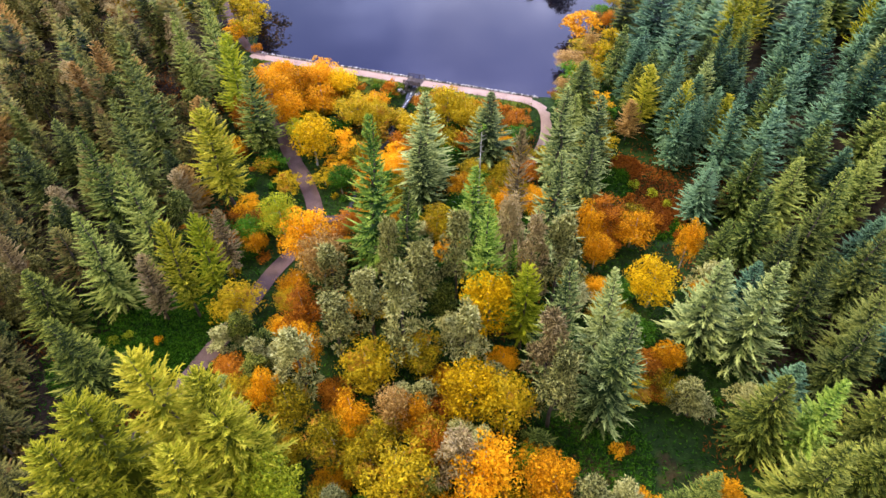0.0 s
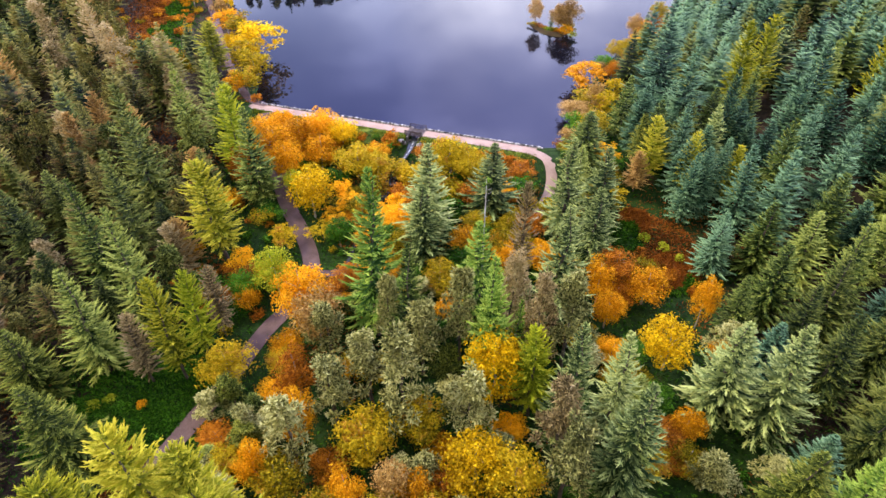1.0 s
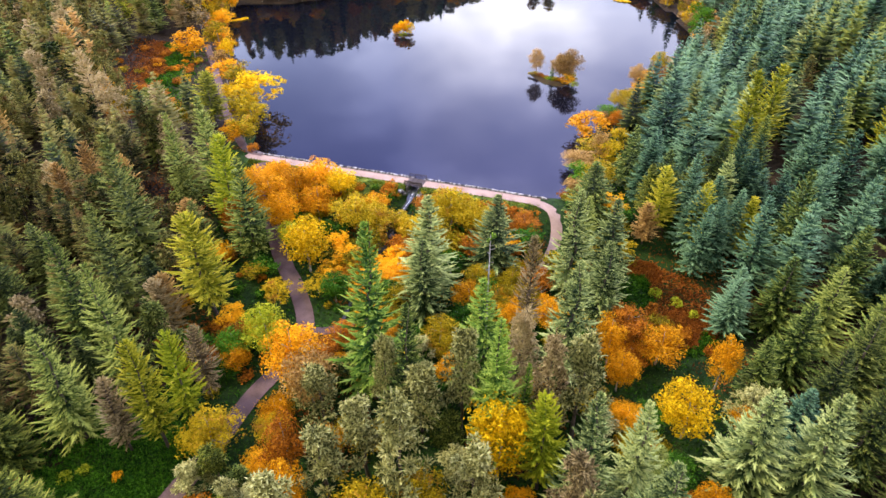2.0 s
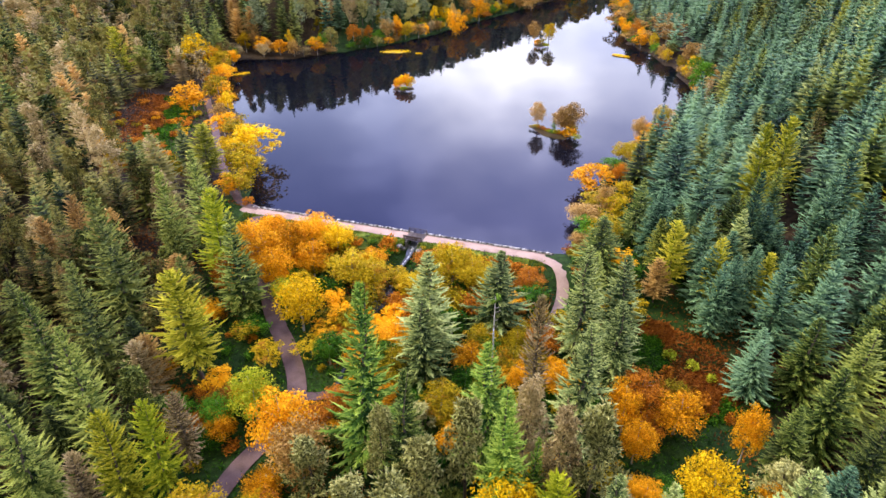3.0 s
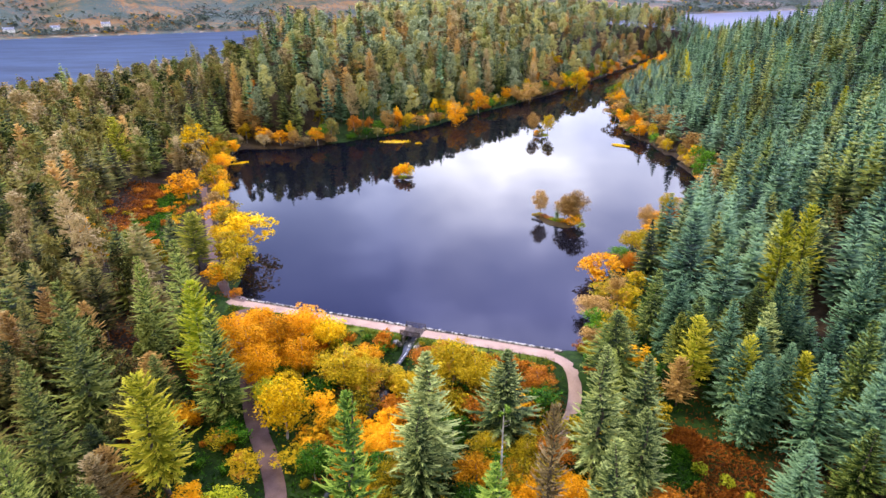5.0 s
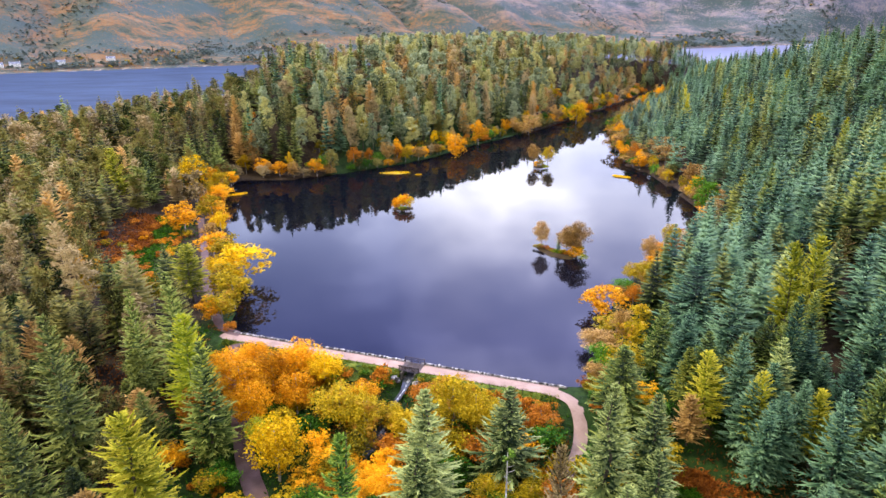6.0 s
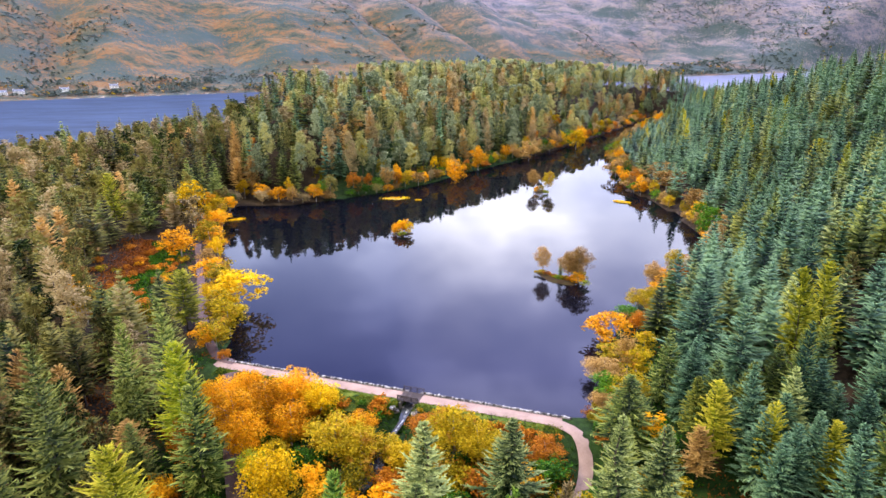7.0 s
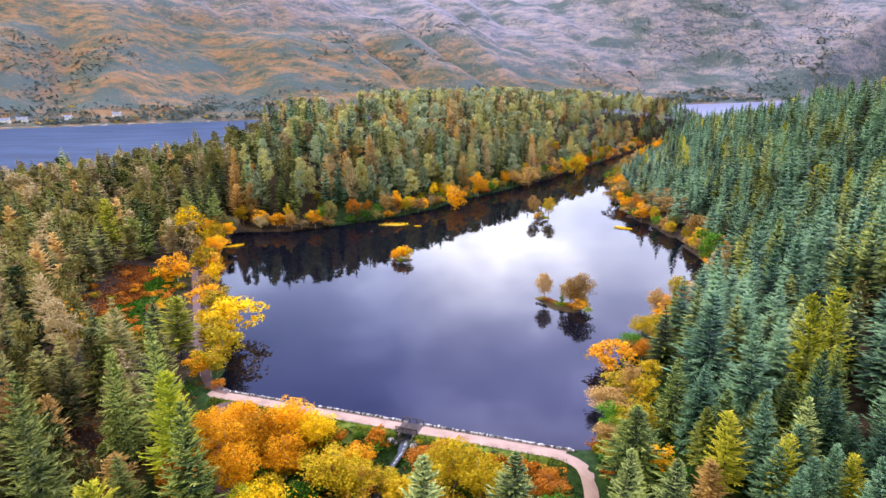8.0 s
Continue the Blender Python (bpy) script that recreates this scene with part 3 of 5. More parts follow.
    rough = (ridge - 0.45) * 105 + (ridge2 - 0.5) * 32 + (gully - 0.5) * 14 + (soft_noise(x, y, 55, 5) - 0.5) * 8
    rise = rise + 460 * smooth((np.hypot(x, y) - 3250) / 1250) * smooth((x - 300) / 900) * smooth((far - 10) / 120)
    hill = SEA + rise + rough * smooth((far - 60) / 500)
    brow = 34 + 0.136 * np.hypot(x, y) + 0.6 * rough
    hill = np.where(hill > brow, brow + 0.06 * (hill - brow), hill)
    return np.where(far > -140, np.maximum(hill, SEA - 12), z)


def height(x, y):
    return float(ground(np.array([x]), np.array([y]))[0])


def spaced(*runs):
    """Grid lines: (start, end, first step, last step)."""
    out = []
    for a, b, s0, s1 in runs:
        p = a
        while p < b - 0.3 * s1:
            out.append(p)
            p += s0 + (s1 - s0) * (p - a) / (b - a)
    out.append(runs[-1][1])
    return np.array(out)


def build_ground():
    right = spaced((0, 62, 1.8, 1.8), (62, 130, 2.2, 4), (130, 400, 4, 14), (400, 1500, 15, 40), (1500, 4400, 42, 120))
    gx = np.concatenate([-right[:0:-1], right])
    gy = spaced((-1500, -40, 160, 20), (-40, 30, 12, 3), (30, 168, 1.8, 1.8), (168, 300, 2.5, 3), (300, 560, 3, 3.4), (560, 720, 5, 12),
                (720, 1500, 14, 36), (1500, 3400, 30, 32), (3400, 4800, 36, 90))
    X, Y = np.meshgrid(gx, gy)
    Z = ground(X, Y)
    nx, ny = len(gx), len(gy)
    i = np.arange(nx * ny).reshape(ny, nx)
    f = np.stack([i[:-1, :-1], i[:-1, 1:], i[1:, 1:], i[1:, :-1]], -1).reshape(-1, 4)
    cx, cy = X.ravel()[f].mean(1), Y.ravel()[f].mean(1)
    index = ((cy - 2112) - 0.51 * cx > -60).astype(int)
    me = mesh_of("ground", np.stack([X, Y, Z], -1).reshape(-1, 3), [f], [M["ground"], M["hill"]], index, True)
    tagged(new("ground", me), "forest floor of ferns and leaf litter, rising to an autumn mountainside", "ground", kind="structure")


build_ground()


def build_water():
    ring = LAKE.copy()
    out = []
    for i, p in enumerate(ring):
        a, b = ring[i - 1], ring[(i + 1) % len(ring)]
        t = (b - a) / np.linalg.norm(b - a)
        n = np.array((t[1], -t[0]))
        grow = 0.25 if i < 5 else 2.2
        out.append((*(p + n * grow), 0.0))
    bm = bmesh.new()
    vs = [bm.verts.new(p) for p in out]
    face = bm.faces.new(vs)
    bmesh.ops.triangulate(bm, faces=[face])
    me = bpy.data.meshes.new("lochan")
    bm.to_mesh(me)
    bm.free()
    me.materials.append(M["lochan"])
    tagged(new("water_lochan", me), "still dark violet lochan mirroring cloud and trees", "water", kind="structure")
    me = mesh_of("loch", [(-4300, 380, SEA), (4300, 380, SEA), (4300, 4400, SEA), (-4300, 4400, SEA)], [[(0, 1, 2, 3)]], [M["loch"]])
    tagged(new("water_sea_loch", me), "slate-blue sea loch ruffled by wind", "water", kind="structure")


build_water()


def ribbon(name, line, width, lift, mat, step=1.5, wobble=0.25):
    """A path that lies on the land, with slightly uneven edges."""
    pts = [line[0]]
    for a, b in zip(line[:-1], line[1:]):
        n = max(1, int(np.linalg.norm(b - a) / step))
        pts += [a + (b - a) * (k + 1) / n for k in range(n)]
    pts = np.array(pts, float)
    for _ in range(6):
        pts[1:-1] = 0.25 * pts[:-2] + 0.5 * pts[1:-1] + 0.25 * pts[2:]
    v = []
    cols = 5
    for i, p in enumerate(pts):
        t = pts[min(i + 1, len(pts) - 1)] - pts[max(i - 1, 0)]
        t = t / np.linalg.norm(t)
        n = np.array((t[1], -t[0]))
        for k in range(cols):
            u = k / (cols - 1) - 0.5
            e = wobble * (soft_noise(np.array([i * step]), np.array([k * 7.0]), 3.0, 11)[0] - 0.5) * (abs(u) > 0.3)
            q = p + n * (u * width + e)
            v.append((*q, 0))
    v = np.array(v)
    v[:, 2] = ground(v[:, 0], v[:, 1]) + lift
    mid = v.reshape(-1, cols, 3)
    mid[:, :, 2] = mid[:, :, 2] * 0.35 + mid[:, 2:3, 2] * 0.65
    mid[:, (0, -1), 2] -= 0.10
    i = np.arange(len(pts) * cols).reshape(-1, cols)
    f = np.stack([i[:-1, :-1], i[:-1, 1:], i[1:, 1:], i[1:, :-1]], -1).reshape(-1, 4)
    return mesh_of(name, v, [f], [mat], None, True)


tagged(new("path_forest", ribbon("path_forest", TRACK, 3.5, 0.32, M["wood_path"])),
       "damp mauve-brown forest track curving through the trees", "path", kind="structure")
tagged(new("path_shore", ribbon("path_shore", WEST_TRACK, 2.3, 0.22, M["wood_path"])),
       "narrow mauve-brown path along the wooded shore", "path", kind="structure")
tagged(new("path_spur", ribbon("path_spur", SPUR, 1.9, 0.26, M["wood_path"])),
       "short mauve-brown side track ending under the trees", "path", kind="structure")
tagged(new("path_east", ribbon("path_east", EAST_TRACK, 2.5, 0.2, M["path"])),
       "pale gravel path dropping from the dam into the trees", "path", kind="structure")


# ---- parts ----
def part(name, me, parent, label=""):
    ob = new(name, me)
    ob.parent = parent
    if label:
        tagged(ob, label)
    return ob


def box_mesh(name, size, mat, bevel=0.0, centre=(0, 0, 0)):
    bm = bmesh.new()
    bmesh.ops.create_cube(bm, size=1)
    for v in bm.verts:
        v.co = Vector([v.co[k] * size[k] + centre[k] for k in range(3)])
    if bevel:
        bmesh.ops.bevel(bm, geom=bm.edges[:], offset=bevel, segments=1, affect="EDGES")
    me = bpy.data.meshes.new(name)
    bm.to_mesh(me)
    bm.free()
    me.materials.append(mat)
    return me


# ---- the dam ----
def dam_point(along, out, z):
    p = DAM_A + DAM_U * along + DAM_N * out
    return Vector((p[0], p[1], z))


DAM_TURN = math.degrees(math.atan2(DAM_U[1], DAM_U[0]))
GAP = (BRIDGE_AT - 1.3, BRIDGE_AT + 1.3)


def strip(name, runs, mat, bow=0.0):
    """Long blocks along the dam: (from, to, near edge, far edge, bottom, top), a little uneven."""
    bm = bmesh.new()
    for a, b, o0, o1, z0, z1 in runs:
        n = max(2, int((b - a) / 1.5))
        rings = []
        for i in range(n + 1):
            s = a + (b - a) * i / n
            j = 0.05 * (soft_noise(np.array([s]), np.array([o0 * 9]), 2.5, 21)[0] - 0.5)
            rings.append([bm.verts.new(dam_point(s, o, z)) for o, z in ((o0 + j, z0), (o0 + j, z1 + j), ((o0 + o1) / 2, z1 + bow + j), (o1 + 2 * j, z1), (o1 + 2 * j, z0))])
        for p, q in zip(rings[:-1], rings[1:]):
            for k in range(4):
                bm.faces.new((p[k], q[k], q[k + 1], p[k + 1]))
        bm.faces.new(rings[0])
        bm.faces.new(rings[-1][::-1])
    bmesh.ops.recalc_face_normals(bm, faces=bm.faces[:])
    me = bpy.data.meshes.new(name)
    bm.to_mesh(me)
    bm.free()
    me.materials.append(mat)
    return me


def build_dam():
    wall = new("wall_dam", strip("wall_dam", [(-1.5, GAP[0], -0.35, 0.42, -2.5, 0.62), (GAP[1], DAM_LONG, -0.35, 0.42, -2.5, 0.62)], M["dam"]))
    tagged(wall, "low drystone wall along the water's edge of the dam", "wall", kind="structure")
    me = strip("path_dam", [(-3.0, GAP[0] - 0.2, 0.45, 3.25, -1.0, 0.56), (GAP[1] + 0.2, DAM_LONG - 1.6, 0.45, 3.35, -1.0, 0.56)], M["path"], 0.06)
    tagged(new("path_dam", me), "pale pinkish gravel path along the dam crest", "path", kind="structure")
    # turf shoulder that falls from the path
    v, f = [], []
    n = 56
    for i in range(n + 1):
        s = -1 + (DAM_LONG + 2) * i / n
        for k, o in enumerate((2.9, 3.9, 4.8, 5.8, 7.0)):
            p = dam_point(s, o + (0.5 if k < 4 else 2.4) * (soft_noise(np.array([s]), np.array([o * 3]), 3, 5)[0] - 0.5), 0)
            v.append((p[0], p[1], (0.50, 0.50, 0.20, -0.35, -1.3)[k]))
    i = np.arange((n + 1) * 5).reshape(-1, 5)
    f = np.stack([i[:-1, :-1], i[:-1, 1:], i[1:, 1:], i[1:, :-1]], -1).reshape(-1, 4)
    keep = [k for k in range(len(f)) if -1 + (DAM_LONG + 2) * (k // 4 + 0.5) / n < DAM_LONG - 4.5 and not (GAP[0] - 1.2 < -1 + (DAM_LONG + 2) * (k // 4 + 0.5) / n < GAP[1] + 1.2)]
    tagged(new("verge_turf", mesh_of("verge_turf", v, [f[keep]], [M["turf"]], None, True)),
           "bright green mown bank below the dam path", "grass bank", kind="structure")
    # side walls of the spillway
    me = strip("spillway", [(GAP[0] - 0.35, GAP[0], -0.3, 4.6, -3.2, 0.45), (GAP[1], GAP[1] + 0.35, -0.3, 4.6, -3.2, 0.45),
                            (GAP[0] - 0.1, GAP[1] + 0.1, 0.0, 4.2, -3.2, -0.75)], M["dam"])
    tagged(new("wall_spillway", me), "dark wet stone sides of the spillway", "wall", kind="structure")
    # cap stones, one by one
    rng = np.random.default_rng(4)
    shapes = []
    for k in range(6):
        bm = bmesh.new()
        bmesh.ops.create_cube(bm, size=1)
        bmesh.ops.bevel(bm, geom=bm.edges[:], offset=0.16, segments=1, affect="EDGES")
        for v in bm.verts:
            v.co *= 1 + rng.uniform(-0.16, 0.16)
        me = bpy.data.meshes.new("stone")
        bm.to_mesh(me)
        bm.free()
        me.materials.append(M["stone"])
        shapes.append(me)
    s = -1.2
    while s < DAM_LONG - 0.2:
        w = rng.uniform(0.24, 0.46)
        if not (GAP[0] - 0.9 < s + w / 2 < GAP[1] + 0.9) and rng.uniform() > 0.06:
            ob = new("stone", shapes[int(rng.integers(6))])
            h = rng.uniform(0.16, 0.38)
            ob.matrix_basis = (Matrix.Translation(dam_point(s + w / 2, 0.03 + rng.uniform(-0.1, 0.1), 0.60 + h * 0.42)) @
                               pose(0, 0, 0, rng.uniform(-8, 8), rng.uniform(-8, 8), DAM_TURN + rng.uniform(-14, 14)) @
                               Matrix.Diagonal((w * 0.95, rng.uniform(0.36, 0.6), h, 1)))
            ob.parent = wall
        s += w
    # rough boulders at the spillway's mouth
    for k in range(16):
        side = -1 if k % 2 else 1
        ob = new("boulder", shapes[k % 6])
        p = dam_point(BRIDGE_AT + side * rng.uniform(1.6, 3.1), rng.uniform(4.0, 6.4), 0)
        sc = rng.uniform(0.5, 0.95)
        ob.matrix_basis = Matrix.Translation((p[0], p[1], -0.35 + rng.uniform(-0.25, 0.3) - 0.25 * (k % 3))) @ pose(0, 0, 0, *rng.uniform(-40, 40, 3)) @ Matrix.Diagonal((sc * 1.2, sc, sc * 0.8, 1))
        tagged(ob, "pale rough boulder beside the dam spillway", "boulder", "boulders by the spillway")


build_dam()


def build_bridge():
    bridge = new("footbridge")
    bridge.matrix_basis = Matrix.Translation(dam_point(BRIDGE_AT, 2.1, 0.58)) @ pose(0, 0, 0, 0, 0, DAM_TURN)
    tagged(bridge, "dark weathered timber footbridge with railings over the spillway", "bridge")
    half, wide = 2.15, 1.85
    plank = box_mesh("plank", (0.20, wide * 2, 0.06), M["timber"], 0.012)
    for i in range(19):
        part("plank", plank, bridge).matrix_basis = Matrix.Translation((-half + 0.12 + i * 0.226, 0, 0.05))
    beam = box_mesh("beam", (half * 2 + 0.5, 0.18, 0.24), M["timber"], 0.02)
    for y in (-1.4, 0, 1.4):
        part("beam", beam, bridge).matrix_basis = Matrix.Translation((0, y, -0.10))
    post = box_mesh("post", (0.13, 0.13, 1.25), M["timber"], 0.02)
    rail = box_mesh("handrail", (half * 2 + 0.3, 0.16, 0.09), M["timber"], 0.02)
    low = box_mesh("lower_rail", (half * 2 + 0.1, 0.07, 0.10), M["timber"], 0.015)
    slat = box_mesh("slat", (0.085, 0.04, 0.95), M["timber"], 0.008)
    for y in (-wide, wide):
        for k in range(4):
            part("post", post, bridge).matrix_basis = Matrix.Translation((-half + k * half * 2 / 3, y, 0.58))
        part("handrail", rail, bridge).matrix_basis = Matrix.Translation((0, y, 1.22))
        for z in (0.30, 0.95) if y < 0 else (0.45, 0.85):
            part("lower_rail", low, bridge).matrix_basis = Matrix.Translation((0, y + 0.03, z))
        if y < 0:
            for k in range(27):
                part("slat", slat, bridge).matrix_basis = Matrix.Translation((-half + 0.1 + k * 0.158, y + 0.09, 0.66))
    # marker posts along the path
    stake = box_mesh("marker_post", (0.12, 0.12, 1.1), M["timber"], 0.02, (0, 0, 0.55))
    for along, out in ((8.5, 3.9), (61.5, 4.1), (68.0, 4.2)):
        ob = new("marker_post", stake)
        ob.matrix_basis = Matrix.Translation(dam_point(along, out, 0.30)) @ pose(0, 0, 0, 2, -3, DAM_TURN)
        tagged(ob, "short dark wooden marker post at the path's edge", "post", "posts along the dam path")


build_bridge()


def build_stream():
    a = BRIDGE_AT
    centre = [dam_point(a, 0.4, 0), dam_point(a, 4.4, 0), dam_point(a + 0.1, 7.5, 0), dam_point(a - 0.6, 11, 0), Vector((-10.6, 127.5, 0)), Vector((-13.2, 123.5, 0)), Vector((-15.5, 119, 0)),
              Vector((-18, 110, 0)), Vector((-20, 101, 0)), Vector((-21.2, 93, 0)), Vector((-20, 84, 0))]
    width = [2.3, 2.0, 1.2, 1.0, 0.9, 3.6, 2.4, 0.8, 0.8, 1.6, 0.8]
    pts, ws = [], []
    for (p, q), (w0, w1) in zip(zip(centre[:-1], centre[1:]), zip(width[:-1], width[1:])):
        n = max(2, int((q - p).length / 0.8))
        for k in range(n):
            pts.append(p.lerp(q, k / n))
            ws.append(w0 + (w1 - w0) * k / n)
    x, y = np.array([p.x for p in pts]), np.array([p.y for p in pts])
    z = np.max([ground(x + a, y + b) for a, b in ((0, 0), (1.2, 0), (-1.2, 0), (0, 1.2), (0, -1.2))], axis=0) + 0.22
    z[:6] = -0.62
    z = np.minimum(z, -0.62)
    fall = (x - DAM_A[0]) * DAM_N[0] + (y - DAM_A[1]) * DAM_N[1]
    z = np.where(fall < 11, np.interp(fall, [0, 3.4, 5, 11], [-0.62, -0.66, -0.8, -2.6]), z)
    z = np.where(np.arange(len(z)) > 34, ground(x, y) + 0.2, np.minimum.accumulate(z))
    v, f = [], []
    rng = np.random.default_rng(3)
    for i, p in enumerate(pts):
        t = (pts[min(i + 1, len(pts) - 1)] - pts[max(i - 1, 0)]).normalized()
        n = Vector((t.y, -t.x, 0))
        for k in range(5):
            u = (k / 4 - 0.5) * ws[i] * (1 + rng.uniform(-0.15, 0.15))
            v.append((p.x + n.x * u, p.y + n.y * u, z[i] + rng.uniform(-0.06, 0.06) - (0.12 if k in (0, 4) else 0)))
    i = np.arange(len(pts) * 5).reshape(-1, 5)
    f = np.stack([i[:-1, :-1], i[:-1, 1:], i[1:, 1:], i[1:, :-1]], -1).reshape(-1, 4)
    steep = np.array([4 <= k // 4 < 20 and k % 4 == 1 for k in range(len(f))]).astype(int)
    me = mesh_of("stream", v, [f], [M["stream"], M["foam"]], steep, True)
    tagged(new("water_stream", me), "narrow white stream falling from the spillway to a dark pool", "stream", kind="structure")


M["stream"] = water_material("shallow_stream_water", (0.05, 0.055, 0.06), 2.0, 0.5, 1.9)
build_stream()


# ---- trees ----
rng = np.random.default_rng(7)
SPECIES = {
    # name: (crown maker by detail 0 near, 1 middle, 2 far), nominal height, crown radius, bark
    "spruce": (24.0, 4.2), "larch": (22.0, 3.8), "pine": (19.0, 3.6), "birch": (13.0, 4.0),
}


def crown(kind, detail, seed):
    r = np.random.default_rng(seed)
    H, R = SPECIES[kind]
    if kind == "spruce":
        w, b, s, wd, tw = ((25, 9, 9, 0.15, 0.58), (24, 8, 5, 0.16, 0.85), (16, 8, 1, 0, 1), (6, 4, 1, 0, 1))[detail]
        return conifer_crown(r, H, R, w, b, s, 0.08, wd, 0.92, 0.24, twig=tw)
    if kind == "larch":
        w, b, s, wd, tw = ((24, 9, 9, 0.15, 0.60), (20, 8, 4, 0.17, 0.95), (14, 8, 1, 0, 1), (6, 4, 1, 0, 1))[detail]
        return conifer_crown(r, H, R, w, b, s, 0.20, wd, 0.55, 0.10, 0.14, tw)
    if kind == "pine":
        c, n, l = ((46, 72, 0.58), (36, 38, 0.75), (20, 22, 1.15), (6, 7, 3.2))[detail]
        v, f = needle_crown(r, H, R, c, n, l, plain=True)
        return v, f, tips_of(v, f)
    c, n, l = ((74, 58, 0.35), (34, 34, 0.58), (14, 18, 1.1), (5, 6, 3.2))[detail]
    v, f = leafy_crown(r, H, R * 1.08, c, n, l, 0.10, 0.8, plain=True)
    return v, f, tips_of(v, f)


def stem(kind, detail, seed):
    r = np.random.default_rng(seed + 50)
    H, R = SPECIES[kind]
    if detail:
        return tube([(0, 0, -0.6), (0, 0, H * (0.45 if kind == "spruce" else 0.7))], [0.20 if kind != "birch" else 0.16, 0.06], 4)
    if kind in ("spruce", "larch"):
        return trunk_mesh(r, H, 0.24, 0, 1, 0.99)
    return trunk_mesh(r, H, 0.24 if kind == "pine" else 0.17, 9 if kind == "birch" else 6, R * 0.9, 0.93)


SHAPES = {k: {d: [(crown(k, d, 100 * d + s), stem(k, d, 100 * d + s)) for s in range(n)] for d, n in ((0, 5), (1, 4), (2, 3), (3, 3))} for k in SPECIES}
WORDS = {"spruce": "blue-green", "sitka": "dark blue-green", "darkspruce": "dark green", "mossy": "yellow-green", "silver": "silvery green", "fir": "fresh green", "olive": "olive-brown", "larch": "yellow-green", "lime": "lime-green", "brown": "bare brownish",
         "tan": "faded tan", "pine": "grey-green", "orange": "orange", "yellow": "bright yellow", "gold": "olive-gold", "rust": "rust-red", "fern": "green", "scrub": "dark blue-green", "bluepine": "blue-green"}
LOOKS = {"spruce": "%s spruce tree with layered drooping branches", "larch": "%s larch tree with thin feathery branches",
         "pine": "%s pine tree with tufted rounded crown", "birch": "%s broadleaved tree in autumn leaf"}
MESHES = {}


def tree_mesh(kind, colour, variant, what, detail=0):
    key = (kind, colour, variant, what, detail)
    if key not in MESHES:
        (cv, cf, ct), (tv, tf) = SHAPES[kind][detail][variant]
        if what == "crown":
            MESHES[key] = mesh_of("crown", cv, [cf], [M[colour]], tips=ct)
        else:
            MESHES[key] = mesh_of("trunk", tv, [tf], [M["pale_bark" if kind == "birch" else "bark"]], None, True)
    return MESHES[key]


PLACED = []
COUNT = {k: 0 for k in SPECIES}
FAR = {}


def tree(kind, colour, x, y, top, radius, base=None, detail=None):
    """A tree that stands at x, y with its tip at top."""
    z = height(x, y) - 0.1 if base is None else base
    H, R = SPECIES[kind]
    if detail is None:
        detail = 0 if math.hypot(x, y - 20) < (135 if kind == "birch" else 102) else 1
    k = int(rng.integers(4 + (detail == 0)))
    ob = new("%s_tree" % kind if kind != "birch" else "broadleaf_tree")
    sc = (radius / R, radius / R, max(top - z, 2.0) / H)
    ob.matrix_basis = pose(x, y, z, rng.uniform(-2, 2), rng.uniform(-2, 2), rng.uniform(0, 360)) @ Matrix.Diagonal((*sc, 1))
    word = LOOKS[kind] % WORDS[colour]
    h = top - z
    word = ("low " if h < 9 else "tall " if h > 22 else "") + word
    tagged(ob, word, "tree", "%ss of the wood" % kind if kind != "birch" else "broadleaved trees of the wood")
    part("trunk", tree_mesh(kind, "", k, "trunk", detail), ob, "pale birch trunk and limbs" if kind == "birch" else "")
    part("crown", tree_mesh(kind, colour, k, "crown", detail), ob)
    PLACED.append((x, y, radius))
    COUNT[kind] += 1
    return ob


def far_tree(kind, colour, detail, x, y, z, h, radius):
    """A tree of the distant wood, joined with the rest of its stand."""
    H, R = SPECIES[kind]
    (cv, cf, ct), (tv, tf) = SHAPES[kind][detail][int(rng.integers(len(SHAPES[kind][detail])))]
    a = rng.uniform(0, 6.283)
    c, s = math.cos(a), math.sin(a)
    m = np.array(((c * radius / R, -s * radius / R, 0), (s * radius / R, c * radius / R, 0), (0, 0, h / H)))
    FAR.setdefault((kind, colour), []).append((cv @ m.T + (x, y, z), cf, tv @ m.T + (x, y, z), tf, ct + (rng.uniform(-0.5, 0.3) if kind == "spruce" else rng.uniform(-0.3, 0.8))))


def stand(kind, colour, rows):
    for x, y, top, radius in rows:
        tree(kind, colour, x, y, top, radius * FULL[kind])


FULL = {"spruce": 1.28, "larch": 1.2, "pine": 1.22, "birch": 1.22}
# the trees that can be told apart: x, y, height of the tip, crown radius
stand("spruce", "silver", [(-3.6, 106, 17.5, 5.6), (10, 112.5, 13.5, 5.4), (19.9, 84, 19.1, 5.0), (31.9, 108, 15.5, 4.6),
                             (23.8, 104, 20.2, 4.4), (18.2, 60, 16.8, 4.2), (26.2, 62.2, 14.1, 3.8), (43.2, 64.6, 12.5, 5.4), (49.5, 61.4, 15.3, 5.2), (25, 52.5, 14.4, 5.2)])
stand("spruce", "spruce", [(-5.5, 76.2, 17.3, 3.8), (-41.2, 119.4, 18.2, 4.4), (-52, 137, 24, 4.8), (-60.8, 138, 20.5, 3.6)])
stand("spruce", "darkspruce", [(60, 66, 12, 4.4), (66, 60, 12, 4.4), (62, 55, 10.5, 4.2), (70, 70, 14, 4.4), (57, 73, 12, 4.0), (64, 77, 13.5, 4.2)])
stand("spruce", "sitka", [(53.3, 148, 25, 6.2), (55, 134.7, 24, 4.8), (82.7, 163, 29.3, 4.2), (105.5, 241, 23.5, 6.0)])
